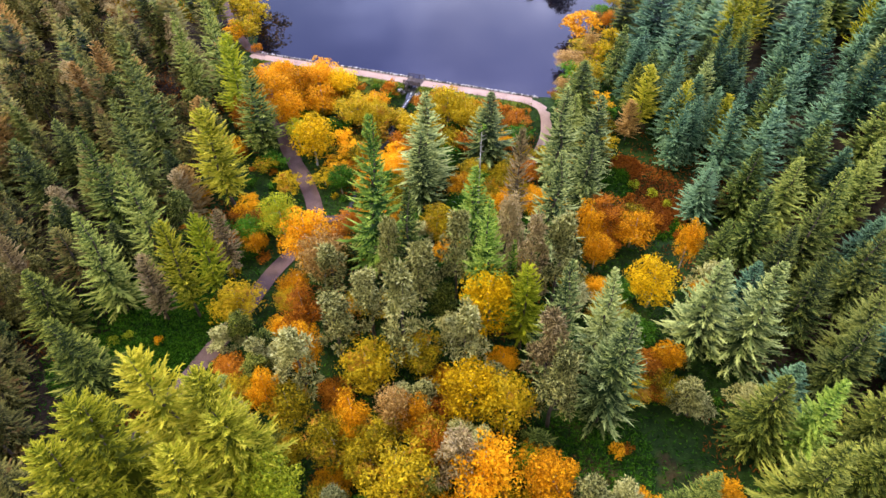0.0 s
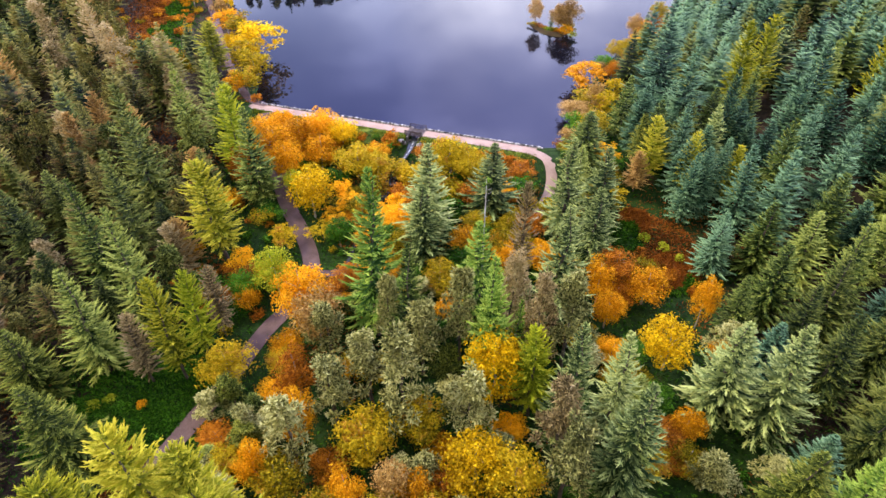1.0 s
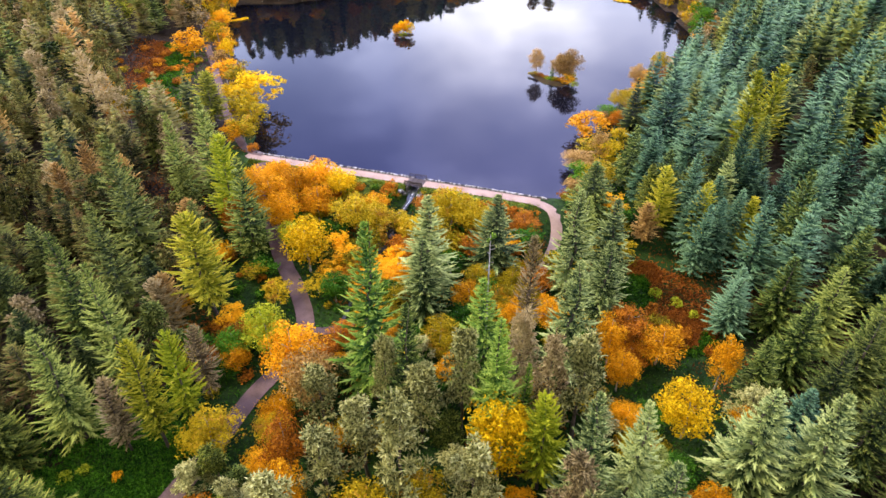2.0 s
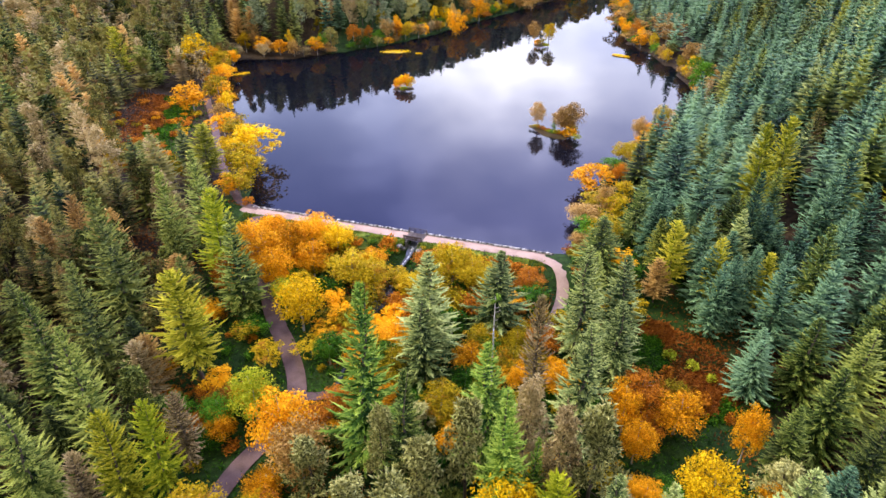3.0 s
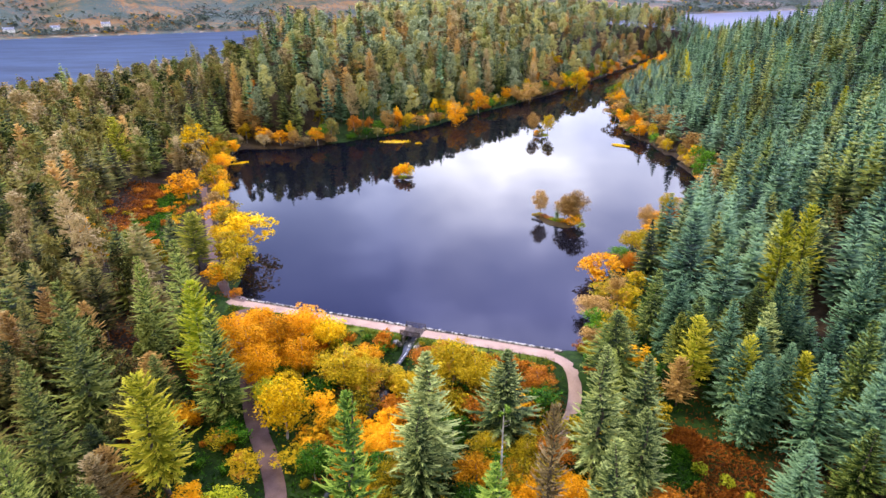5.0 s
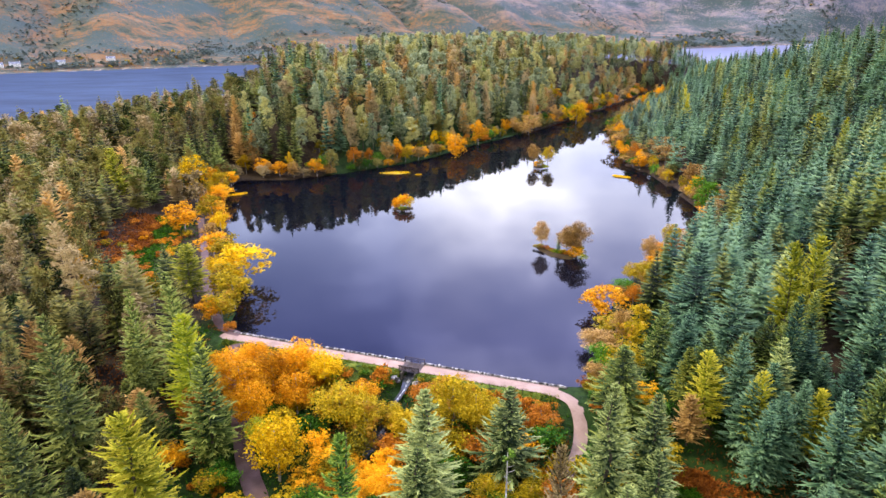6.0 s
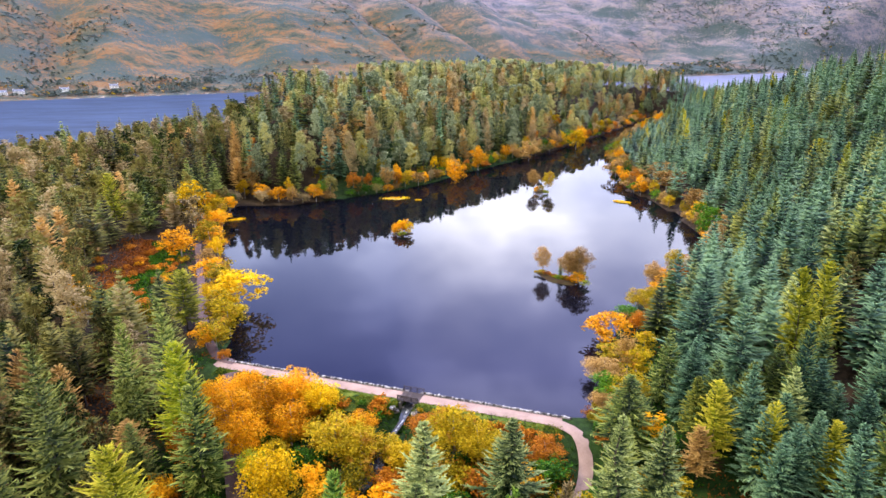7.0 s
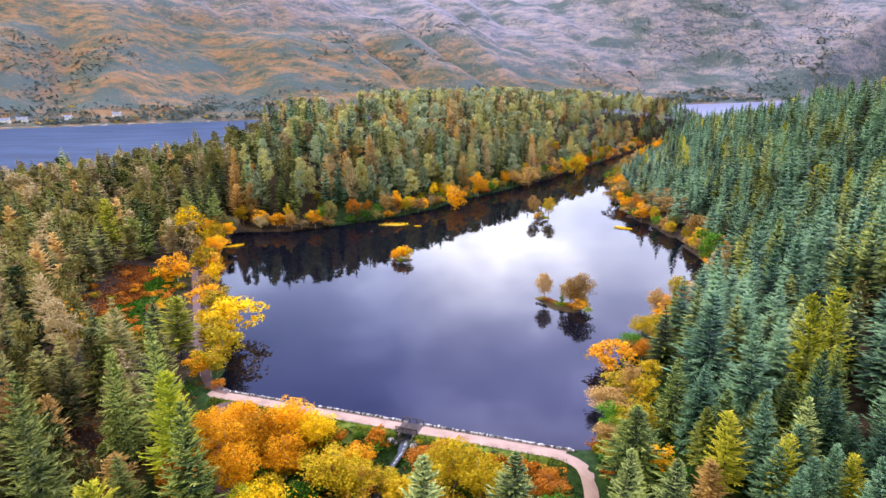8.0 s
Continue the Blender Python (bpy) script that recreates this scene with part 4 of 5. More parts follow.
stand("spruce", "silver", [(-4, 100, 12, 4.5), (29, 97, 13.5, 4.2)])
stand("spruce", "darkspruce", [(-64, 117.6, 24.8, 5.4), (-63, 103, 19, 4.6), (-84.7, 103, 10.5, 4.6)])
stand("spruce", "spruce", [(-66.5, 96, 17.1, 4.8), (-56, 87, 17.2, 4.6), (-61.7, 78, 12, 4.6)])
stand("spruce", "mossy", [(48.5, 47.2, 6.5, 5.0), (49, 36, 9.6, 5.2), (58, 38, 8, 5.0), (62, 45, 9, 4.6), (57, 30, 8, 4.8), (44, 29, 4, 4.4), (-57.4, 57.7, 9.4, 6.0), (-70.6, 72, 4.2, 5.0)])
stand("spruce", "olive", [(-113.7, 310, 34, 7.0)])
stand("spruce", "fir", [(-12.3, 83.5, 26.5, 5.6), (7.4, 71, 19.2, 4.2), (6.3, 82.5, 17.5, 5.0), (53, 45, 9.2, 4.0)])
stand("larch", "larch", [(-45.6, 103.6, 16, 5.0), (44.8, 119.5, 15.2, 3.2), (-63.8, 172, 17, 4.6), (68.4, 139, 27.5, 3.6), (74.2, 142, 28, 3.6),
                         (-38, 45.8, 17, 5.2), (-33.5, 46.5, 11.7, 4.6), (-45.4, 39.4, 14.8, 6.0), (-29, 43, 7.5, 6.0), (-46.4, 33.6, 14, 5.2),
                         (-33.6, 35.5, 10, 4.6), (151, 276, 32.7, 4.4), (-118.8, 249, 26.7, 4.2), (-46.8, 75.8, 10.8, 3.2)])
stand("larch", "lime", [(-47.2, 127.8, 19.6, 4.0), (-43.5, 79.7, 9.4, 3.0), (13.9, 66.5, 9.9, 3.3)])
stand("spruce", "spruce", [(31.2, 123.6, 14.5, 5.2), (28.8, 116.2, 11, 3.4)])
stand("birch", "gold", [(33.5, 129.6, 6.5, 2.8), (29.8, 129.8, 3.6, 2.0)])
stand("spruce", "fir", [(11.3, 72.6, 9.4, 2.2)])
stand("larch", "tan", [(42, 117.5, 8.2, 2.6)])
stand("larch", "brown", [(-52.7, 75.3, 4.4, 2.6), (14.4, 92.4, 17.6, 2.4), (-41.7, 84.8, 6.0, 2.6)])
stand("pine", "pine", [(2.4, 76.6, 13.2, 3.2), (-9.4, 78.3, 10.8, 2.4), (-4, 74.8, 8, 3.8), (20.2, 73.2, 13.4, 4.0), (-12.3, 68.8, 6.6, 3.5),
                       (-6.8, 63.5, 12.5, 4.0), (-20.8, 78.2, 3.0, 3.5), (-18.1, 65.6, 4.3, 3.8), (4, 62.6, 5.2, 3.8), (-23.9, 58.1, 4.6, 3.8), (17.1, 51.8, 9, 3.8)])
stand("pine", "brown", [(11.2, 79.2, 14, 2.8), (15.2, 73.9, 14.2, 2.9), (16.5, 57.0, 11, 3.4), (2, 42.6, 0.6, 3.2)])
stand("birch", "orange", [(28.6, 88, 4.9, 2.5), (37.5, 88.1, 1.6, 3.5), (45.8, 82, 5, 2.2), (-26, 85.4, 6.0, 4.4), (-30.5, 141, 7.2, 4.2), (-39.7, 131, 7.6, 4.2),
                          (-23.7, 62.3, 1.6, 2.8), (38.2, 61.2, -3.8, 2.5), (-14, 49.3, 1.1, 2.4), (-4.2, 49.5, -0.3, 2.4), (5.8, 40.6, 0.2, 4.2),
                          (15.5, 39.5, -1.8, 3.5), (-29.3, 55, -0.7, 2.3), (-88, 229, 12.4, 5.4), (40, 165.7, 7.4, 5.0), (62, 190, 7, 5.0),
                          (-75.9, 312, 8.2, 4.2), (7.5, 357, 14, 4.8), (22, 392, 14.7, 4.8)])
stand("birch", "yellow", [(-24.5, 139, 5.6, 3.4)])
stand("birch", "orange", [(-35, 137, 7, 3.6), (-29, 131.5, 5.2, 3.4)])
stand("birch", "orange", [(-44.5, 138, 6.8, 3.6), (-36, 127, 6.4, 3.4), (-16.0, 131.5, 3.6, 3.0), (-40, 143, 5.5, 3.2),
                          (29.5, 83, 1.5, 2.6), (-56, 163, 7, 3.4), (-70, 205, 10, 4.2)])
stand("birch", "gold", [(6, 124, 5.5, 3.6), (9.5, 122, 4.6, 3.4), (-2.5, 121, 4.6, 3.6), (-15, 125, 4.2, 3.6), (-56, 176, 11, 4.4), (-62, 196, 12, 4.6), (-82, 240, 12, 4.4)])
stand("birch", "gold", [(-53.5, 163, 9, 3.8), (-53, 171, 10.5, 3.8)])
stand("birch", "rust", [(-24.9, 69.8, 2, 3.0), (33, 93, 2.2, 3.6), (-46, 126, 6, 3.0), (-3.4, 131.2, 2.5, 3.0), (17.5, 123.5, 2.2, 3.0), (-1.5, 45.5, -1.8, 2.6)])
stand("birch", "yellow", [(7.9, 67.9, 7.2, 4.0), (4.2, 53.2, 1.3, 4.2), (37.8, 73.7, 3.1, 3.8), (-28.7, 115, 6.6, 4.2), (-55.6, 187, 13.5, 6.6), (-97.6, 266, 20.7, 6.0),
                          (96, 468, 17, 5.5)])
stand("birch", "gold", [(-4.6, 62.3, -2.5, 3.8), (-12.7, 59.5, -1.2, 4.2), (-7.5, 41.2, -0.5, 4.5), (-17, 46.8, -2.6, 3.5), (-37.8, 74, -2.4, 4.0), (-10.4, 46.5, -1.5, 3.0),
                        (-2.1, 46.6, -1.9, 3.0), (-11.8, 43.1, -2.6, 2.8), (39.6, 155, 4.7, 4.6), (-20, 128.3, 4.9, 4.6), (1.4, 126, 7.2, 4.2), (9.9, 50.8, 1.6, 3.5), (-25.2, 53.6, -3.6, 3.6)])
stand("birch", "lime", [(-32.7, 93.5, 2, 3.5), (-24.7, 39.7, 0.2, 4.0), (-33.5, 121.5, 2.5, 2.4)])
stand("birch", "tan", [(-7.9, 50.3, 0.7, 2.4), (34, 147.3, 4.9, 4.0), (-23, 81.5, 3.6, 4.0), (114.5, 346, 12.6, 7.0), (110.6, 288, 10.5, 6.0), (108, 320, 14, 7.0),
                       (56.6, 424, 14, 6.4), (96.5, 366, 11, 5.0)])


for px, py in ((57.5, 83), (64.5, 88.5), (59, 93.5), (68, 81), (63.5, 100), (70.5, 95), (75.5, 105), (72, 113), (66, 108), (79, 118), (58.5, 104), (77, 88), (83, 99), (86, 110), (80, 128), (74, 123)):
    tree("spruce", "spruce" if py < 96 or px in (66, 83) else "sitka", px, py, height(px, py) + rng.uniform(17, 23), rng.uniform(4.8, 5.8))


# ---- the woods that fill the rest ----
CLEAR = [(-48, 124, 4), (-54, 77, 10), (-63, 77, 8.5), (-47, 73, 7), (-47, 60, 9), (-54, 65, 7), (-66, 66, 6), (43, 102, 8), (45, 95, 5), (41, 110, 3), (7.5, 64, 3.2), (24, 46, 8.5), (33, 46, 9), (-40, 105.5, 5.5), (54, 62, 5), (-31, 100, 4), (-95, 204, 8), (-100, 218, 6), (36, 81, 5), (-44, 112, 4), (69, 134.5, 4.5), (75, 137, 4.5), (-84, 182, 7), (-91, 195, 10), (-96, 210, 11), (-99, 225, 10), (-100, 238, 8)]


def build_fill():
    pts = []
    y = 22.0
    while y < 780:
        r = max(y, 60)
        wide = float(np.interp(r, [60, 180, 350, 700], [6.9, 7.2, 8.2, 10.2]))
        x, first = -min(75 + 0.84 * y, 290), True
        while x < min(85 + 0.88 * y, 345):
            if first:
                x, first = x + rng.uniform(0, 1) * wide, False
            step = 4.1 if abs(x + 4) < 44 and y < 128 else wide
            pts.append((x + rng.uniform(-0.42, 0.42) * step, y + rng.uniform(-0.42, 0.42) * step, step))
            x += step
        y += (4.1 if y < 128 else wide) * 0.92
    pts = np.array(pts)
    x, y, step = pts.T
    d = lake_distance(x, y)
    z = ground(x, y)
    s = (x - DAM_A[0]) * DAM_N[0] + (y - DAM_A[1]) * DAM_N[1]
    along = (x - DAM_A[0]) * DAM_U[0] + (y - DAM_A[1]) * DAM_U[1]
    ok = (d > 1.2) & (z > SEA + 4)
    ok &= ~((step > 5) & (y < 128) & (rng.uniform(size=len(x)) < np.where(x > 40, 0.06, 0.22)))
    ok &= ~((s > -2) & (s < 13) & (along > -8) & (along < DAM_LONG + 6))
    ok &= to_line(x, y, TRACK) > 3.4
    ok &= to_line(x, y, EAST_TRACK) > 2.6
    ok &= (to_line(x, y, WEST_TRACK) > 3.2) & (to_line(x, y, SPUR) > 2.4)
    for cx, cy, cr in CLEAR:
        ok &= np.hypot(x - cx, y - cy) > cr
    placed = np.array(PLACED)
    gap = np.min(np.hypot(x[:, None] - placed[None, :, 0], y[:, None] - placed[None, :, 1]) - 0.62 * placed[None, :, 2], axis=1)
    ok &= gap > 0.42 * step
    edge = np.interp(y, [-50, 0, 60, 100, 140, 190, 230, 260, 330, 375, 450, 530, 640, 800], [58, 56, 52, 44, 38, 52, 84, 96, 95, 97, 114, 154, 208, 300])
    mid = np.interp(y, [0, 300, 380, 450, 530, 665, 900], [40, 40, 60, 95, 135, 238, 400])
    order = np.argsort(np.hypot(x, y - 40))
    for i in order:
        if not ok[i]:
            continue
        px, py, pz, di = x[i], y[i], z[i], d[i]
        u = rng.uniform()
        grove = float(soft_noise(px, py, 28, 31))
        if px > edge[i]:
            if di < 8 and py > 165:
                continue
            elif di < 9 and py > 130:
                kind, colour = ("birch", ("tan", "orange", "gold", "yellow")[int(rng.integers(4))])
                h, r = rng.uniform(6, 12), rng.uniform(3, 4.6)
            elif u < 0.03:
                kind, colour, h, r = "larch", "larch" if u < 0.02 else "olive", rng.uniform(17, 23), rng.uniform(2.4, 3.2)
            else:
                kind, colour = "spruce", "sitka" if u < 0.56 + 0.34 * grove else ("spruce", "darkspruce", "mossy", "spruce", "silver")[int(rng.integers(5))]
                h, r = rng.uniform(15, 25), rng.uniform(3.7, 5.0)
                if px > edge[i] + 150 and u > 0.5:
                    continue
        elif py > 285 and px < mid[i] and px > -125 + 0.05 * py:
            if di < 7:
                continue
            if di < 11:
                kind, colour = "birch", ("tan", "gold", "gold", "orange", "yellow", "tan", "rust", "lime")[int(rng.integers(8))]
                h, r = rng.uniform(5, 12.5), rng.uniform(2.4, 4.4)
            elif u < (0.66 if px > -70 else 0.30):
                kind, colour, h, r = "pine", ("bluepine", "pine", "bluepine", "bluepine", "pine", "brown")[int(rng.integers(6))], rng.uniform(16, 26), rng.uniform(3.8, 5.6)
            elif u < 0.78:
                kind, colour, h, r = "spruce", ("sitka", "darkspruce", "spruce")[int(rng.integers(3))], rng.uniform(19, 28), rng.uniform(3.8, 5.4)
            elif u < 0.93:
                kind, colour, h, r = "larch", ("brown", "tan", "olive", "tan")[int(rng.integers(4))], rng.uniform(17, 24), rng.uniform(3.6, 4.8)
            else:
                kind, colour, h, r = "birch", ("gold", "tan", "rust")[int(rng.integers(3))], rng.uniform(10, 16), rng.uniform(3, 4.5)
        elif px < -49:
            if (di < 8 and py > 166) or (di < 27 and 176 < py < 246):
                continue
            elif di < 8 and py > 160:
                kind, colour = "birch", ("gold", "yellow", "tan", "orange")[int(rng.integers(4))]
                h, r = rng.uniform(7, 13), rng.uniform(3, 4.6)
            elif py > 165 and px > -100 and u < 0.35:
                kind, colour, h, r = "birch", ("rust", "gold", "yellow", "orange")[int(rng.integers(4))], rng.uniform(7, 14), rng.uniform(2.6, 4)
            elif u < (0.18 if py > 190 else 0.40) + 0.3 * grove:
                kind, colour, h, r = "spruce", "olive" if rng.uniform() < (0.45 if py > 150 else 0.2) else (("spruce", "darkspruce", "olive") if py > 190 else ("darkspruce", "darkspruce", "olive"))[int(rng.integers(3))], rng.uniform(15, 24), rng.uniform(4.2, 5.6)
            elif u < 0.80:
                kind, colour, h, r = "pine", (("olive", "brown", "olive", "darkspruce", "olive") if py > 185 else ("olive", "brown", "olive", "darkspruce", "olive"))[int(rng.integers(5))], rng.uniform(13, 20), rng.uniform(3.4, 4.6)
            else:
                kind, colour, h, r = "larch", ("olive", "brown", "olive", "tan")[int(rng.integers(4))], rng.uniform(14, 21), rng.uniform(3.2, 4.4)
        else:
            # smaller trees that close the canopy between the big ones of the valley
            if u < 0.06:
                continue
            kind = "birch" if u < 0.60 or py > 92 else "pine" if u < 0.9 else "spruce"
            colour = {"birch": ("gold", "fern", "orange", "gold", "orange", "rust", "fern", "gold")[int(rng.integers(8))], "pine": ("pine", "mossy", "pine")[int(rng.integers(3))], "spruce": "spruce"}[kind]
            h, r = (rng.uniform(4.5, 8.5), rng.uniform(2.8, 3.8)) if kind == "birch" else (rng.uniform(7, 12.5), rng.uniform(3.0, 3.9))
        if px > edge[i] - 5 and 375 < py < 640 and di < 34:
            h *= 0.62
        if px < mid[i] and px > 90 and py > 400 and di < 40:
            h *= 0.72
        if gap[i] < 8 and py > 40:
            h *= 0.80
        dist = math.hypot(px, py - 25)
        if dist < 180 and COUNT[kind] < LIMIT[kind]:
            tree(kind, colour, px, py, pz + h, r)
        else:
            near = dist < 190 or (di < 45 and py > 280 and px < mid[i])
            near &= kind != "spruce"
            far_tree(kind, colour, 1 if near else 2, px, py, pz - 0.1, h, r * (1.0 if near else 1.12))


def build_fringe():
    """Bushes and small trees that hang over the water all round the lochan."""
    ring = LAKE[5:]
    for row, (out, spacing) in enumerate(((1.6, 4.6), (5.6, 5.6))):
        for a, b in zip(ring[:-1], ring[1:]):
            L = np.linalg.norm(b - a)
            t = (b - a) / L
            n = np.array((t[1], -t[0]))
            for k in range(max(1, int(L / spacing))):
                p = a + t * (k + rng.uniform(0.1, 0.9)) * spacing + n * (out + rng.uniform(-0.9, 1.6))
                if lake_distance(p[:1], p[1:])[0] < 0.4 or min(to_line(p[:1], p[1:], TRACK)[0], to_line(p[:1], p[1:], WEST_TRACK)[0] + 0.8) < 3 or (p[0] < -45 and p[1] < 166):
                    continue
                gap = min(math.hypot(p[0] - q[0], p[1] - q[1]) - 0.7 * q[2] for q in PLACED)
                if gap < 1.4 or rng.uniform() < 0.12:
                    continue
                tone = float(soft_noise(p[0], p[1], 26, 77))
                names = ("tan", "gold", "brown", "tan", "orange", "olive", "tan", "gold", "fern", "rust", "brown", "yellow") if p[0] > 30 or p[1] > 300 else ("gold", "yellow", "orange", "gold", "tan", "rust")
                colour = names[int((tone * 0.6 + rng.uniform(0, 0.55)) * len(names)) % len(names)]
                h, r = rng.uniform(3.0, 9.5) + 3.0 * row, rng.uniform(2.2, 4.4)
                if p[1] < 212:
                    z = height(p[0], p[1]) - 0.4
                    tree("birch", colour, p[0], p[1], z + h, r, z, 0)
                else:
                    far_tree("birch", colour, 1, p[0], p[1], height(p[0], p[1]) - 0.6, h, r)


LIMIT = {"spruce": 290, "larch": 70, "pine": 130, "birch": 215}
build_fill()
build_fringe()


def build_far_shore():
    """Trees along the far side of the sea loch and scrub up the mountain's gullies."""
    n = 0
    while n < 2500:
        x = rng.uniform(-1600, 2000)
        f = rng.uniform(0, 1) ** 1.6 * 300 + 12
        y = 2112 + 0.51 * x + f / 0.89
        near_houses = -1330 < x < -700 and f < 190
        if soft_noise(x, y, 90, 41) + 0.12 * rng.uniform() + (0.62 if near_houses else 0) < 0.50 + f / 1300:
            continue
        if min(math.hypot(x - hx, y - hy) for hx, hy in HOUSES) < 46 or (near_houses and f < 30 and rng.uniform() < 0.8):
            continue
        n += 1
        kind, colour = (("birch", "scrub"), ("birch", "gold"), ("pine", "scrub"), ("birch", "tan"), ("spruce", "scrub"))[int(rng.choice(5, p=(0.53, 0.03, 0.32, 0.05, 0.07)))]
        far_tree(kind, colour, 3, x, y, height(x, y) - 0.3, rng.uniform(8, 17), rng.uniform(4.5, 8.5))
    n = 0
    while n < 5200:
        x = rng.uniform(-1900, 2300)
        f = rng.uniform(0, 1) ** 1.3 * 1100 + 60
        y = 2112 + 0.51 * x + f / 0.89
        if math.hypot(x, y) > 4600 or soft_noise(x, y, 230, 43) * 0.7 + soft_noise(x, y, 60, 44) * 0.3 < 0.60 + f / 12000 - (0.25 if rng.uniform() < 0.05 else 0):
            continue
        n += 1
        far_tree("birch", "scrub", 3, x, y, height(x, y) - 0.5, rng.uniform(4, 9), rng.uniform(3.0, 6.0))


HOUSES = [(-1110.5, 1635), (-1081, 1660), (-997, 1717), (-899, 1785)]
build_far_shore()

STANDS = {"spruce": "spruce_forest", "larch": "larch_forest", "pine": "pine_forest", "birch": "broadleaf_forest"}
for (kind, colour), items in FAR.items():
    cv, cf = join([(a, b) for a, b, _, _, _ in items])
    tv, tf = join([(c, d) for _, _, c, d, _ in items])
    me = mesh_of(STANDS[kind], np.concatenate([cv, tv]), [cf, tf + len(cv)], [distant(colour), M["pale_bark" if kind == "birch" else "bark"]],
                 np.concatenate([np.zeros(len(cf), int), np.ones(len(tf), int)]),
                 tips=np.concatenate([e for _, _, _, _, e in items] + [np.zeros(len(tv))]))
    tagged(new(STANDS[kind], me), "distant stand of many %s %s" % (WORDS[colour], {"spruce": "spruces", "larch": "larches", "pine": "pines", "birch": "broadleaved trees"}[kind]),
           "forest", kind="stuff")


# ---- islands ----
def mound(name, cx, cy, rx, ry, turn, top, mat, seed):
    """A low islet with an uneven shore."""
    r = np.random.default_rng(seed)
    rings, n = 5, 26
    ph = r.uniform(0, 6.28, 3)
    v = []
    for k in range(rings):
        q = 1 - k / (rings - 1)
        for i in range(n):
            a = 2 * math.pi * i / n
            wob = 1 + 0.16 * math.sin(2 * a + ph[0]) + 0.10 * math.sin(3 * a + ph[1]) + 0.05 * math.sin(7 * a + ph[2])
            x, y = math.cos(a) * rx * q * wob, math.sin(a) * ry * q * wob
            z = -0.5 + (top + 0.5) * (1 - q ** 2.5) + (r.uniform(-0.12, 0.12) if k else 0)
            c, s = math.cos(radians(turn)), math.sin(radians(turn))
            v.append((cx + c * x - s * y, cy + s * x + c * y, z))
    i = np.arange(rings * n).reshape(rings, n)
    j = np.roll(i, -1, 1)
    f = np.stack([i[:-1], j[:-1], j[1:], i[1:]], -1).reshape(-1, 4)
    return mesh_of(name, v, [f], [mat], None, True)


def scatter_kites(name, x, y, z, length, width, mat, r, upright=0.8, label="", category="undergrowth"):
    n = len(x)
    p = np.stack([x, y, z], 1)
    d = unit(r.normal(size=(n, 3)) * np.array((1, 1, 0.3)) + np.array((0, 0, upright))) * length[:, None]
    w = unit(np.cross(d, r.normal(size=(n, 3)))) * width[:, None]
    v, f = kites(p, d, w, True)
    return tagged(new(name, mesh_of(name, v, [f], [mat], tips=tips_of(v, f))), label, category, kind="stuff")


def shrub_mesh(colour, seed, clumps=12, leaves=26, leaf=0.38):
    key = ("shrub", colour, seed)
    if key not in MESHES:
        r = np.random.default_rng(seed)
        v, f = leafy_crown(r, 2.2, 1.5, clumps, leaves, leaf, 0.05, 0.6, 0.85, 0.42)
        MESHES[key] = mesh_of("shrub", v, [f], [M[colour]], tips=tips_of(v, f))
    return MESHES[key]


def shrub(colour, x, y, z, r, h):
    ob = new("shrub", shrub_mesh(colour, int(rng.integers(4))))
    ob.matrix_basis = pose(x, y, z - 0.15, 0, 0, rng.uniform(0, 360)) @ Matrix.Diagonal((r / 1.5, r / 1.5, h / 2.2, 1))
    tagged(ob, "low %s shrub growing on rough ground" % WORDS[colour], "shrub", "shrubs of the wood")
    return ob


M["islet"] = rough_surface("mossy_islet_ground", [(0.3, (0.012, 0.009, 0.005)), (0.5, (0.045, 0.026, 0.009)), (0.7, (0.04, 0.055, 0.010))], 0.5, 3.0, 0.95, 0.6, 0.15)


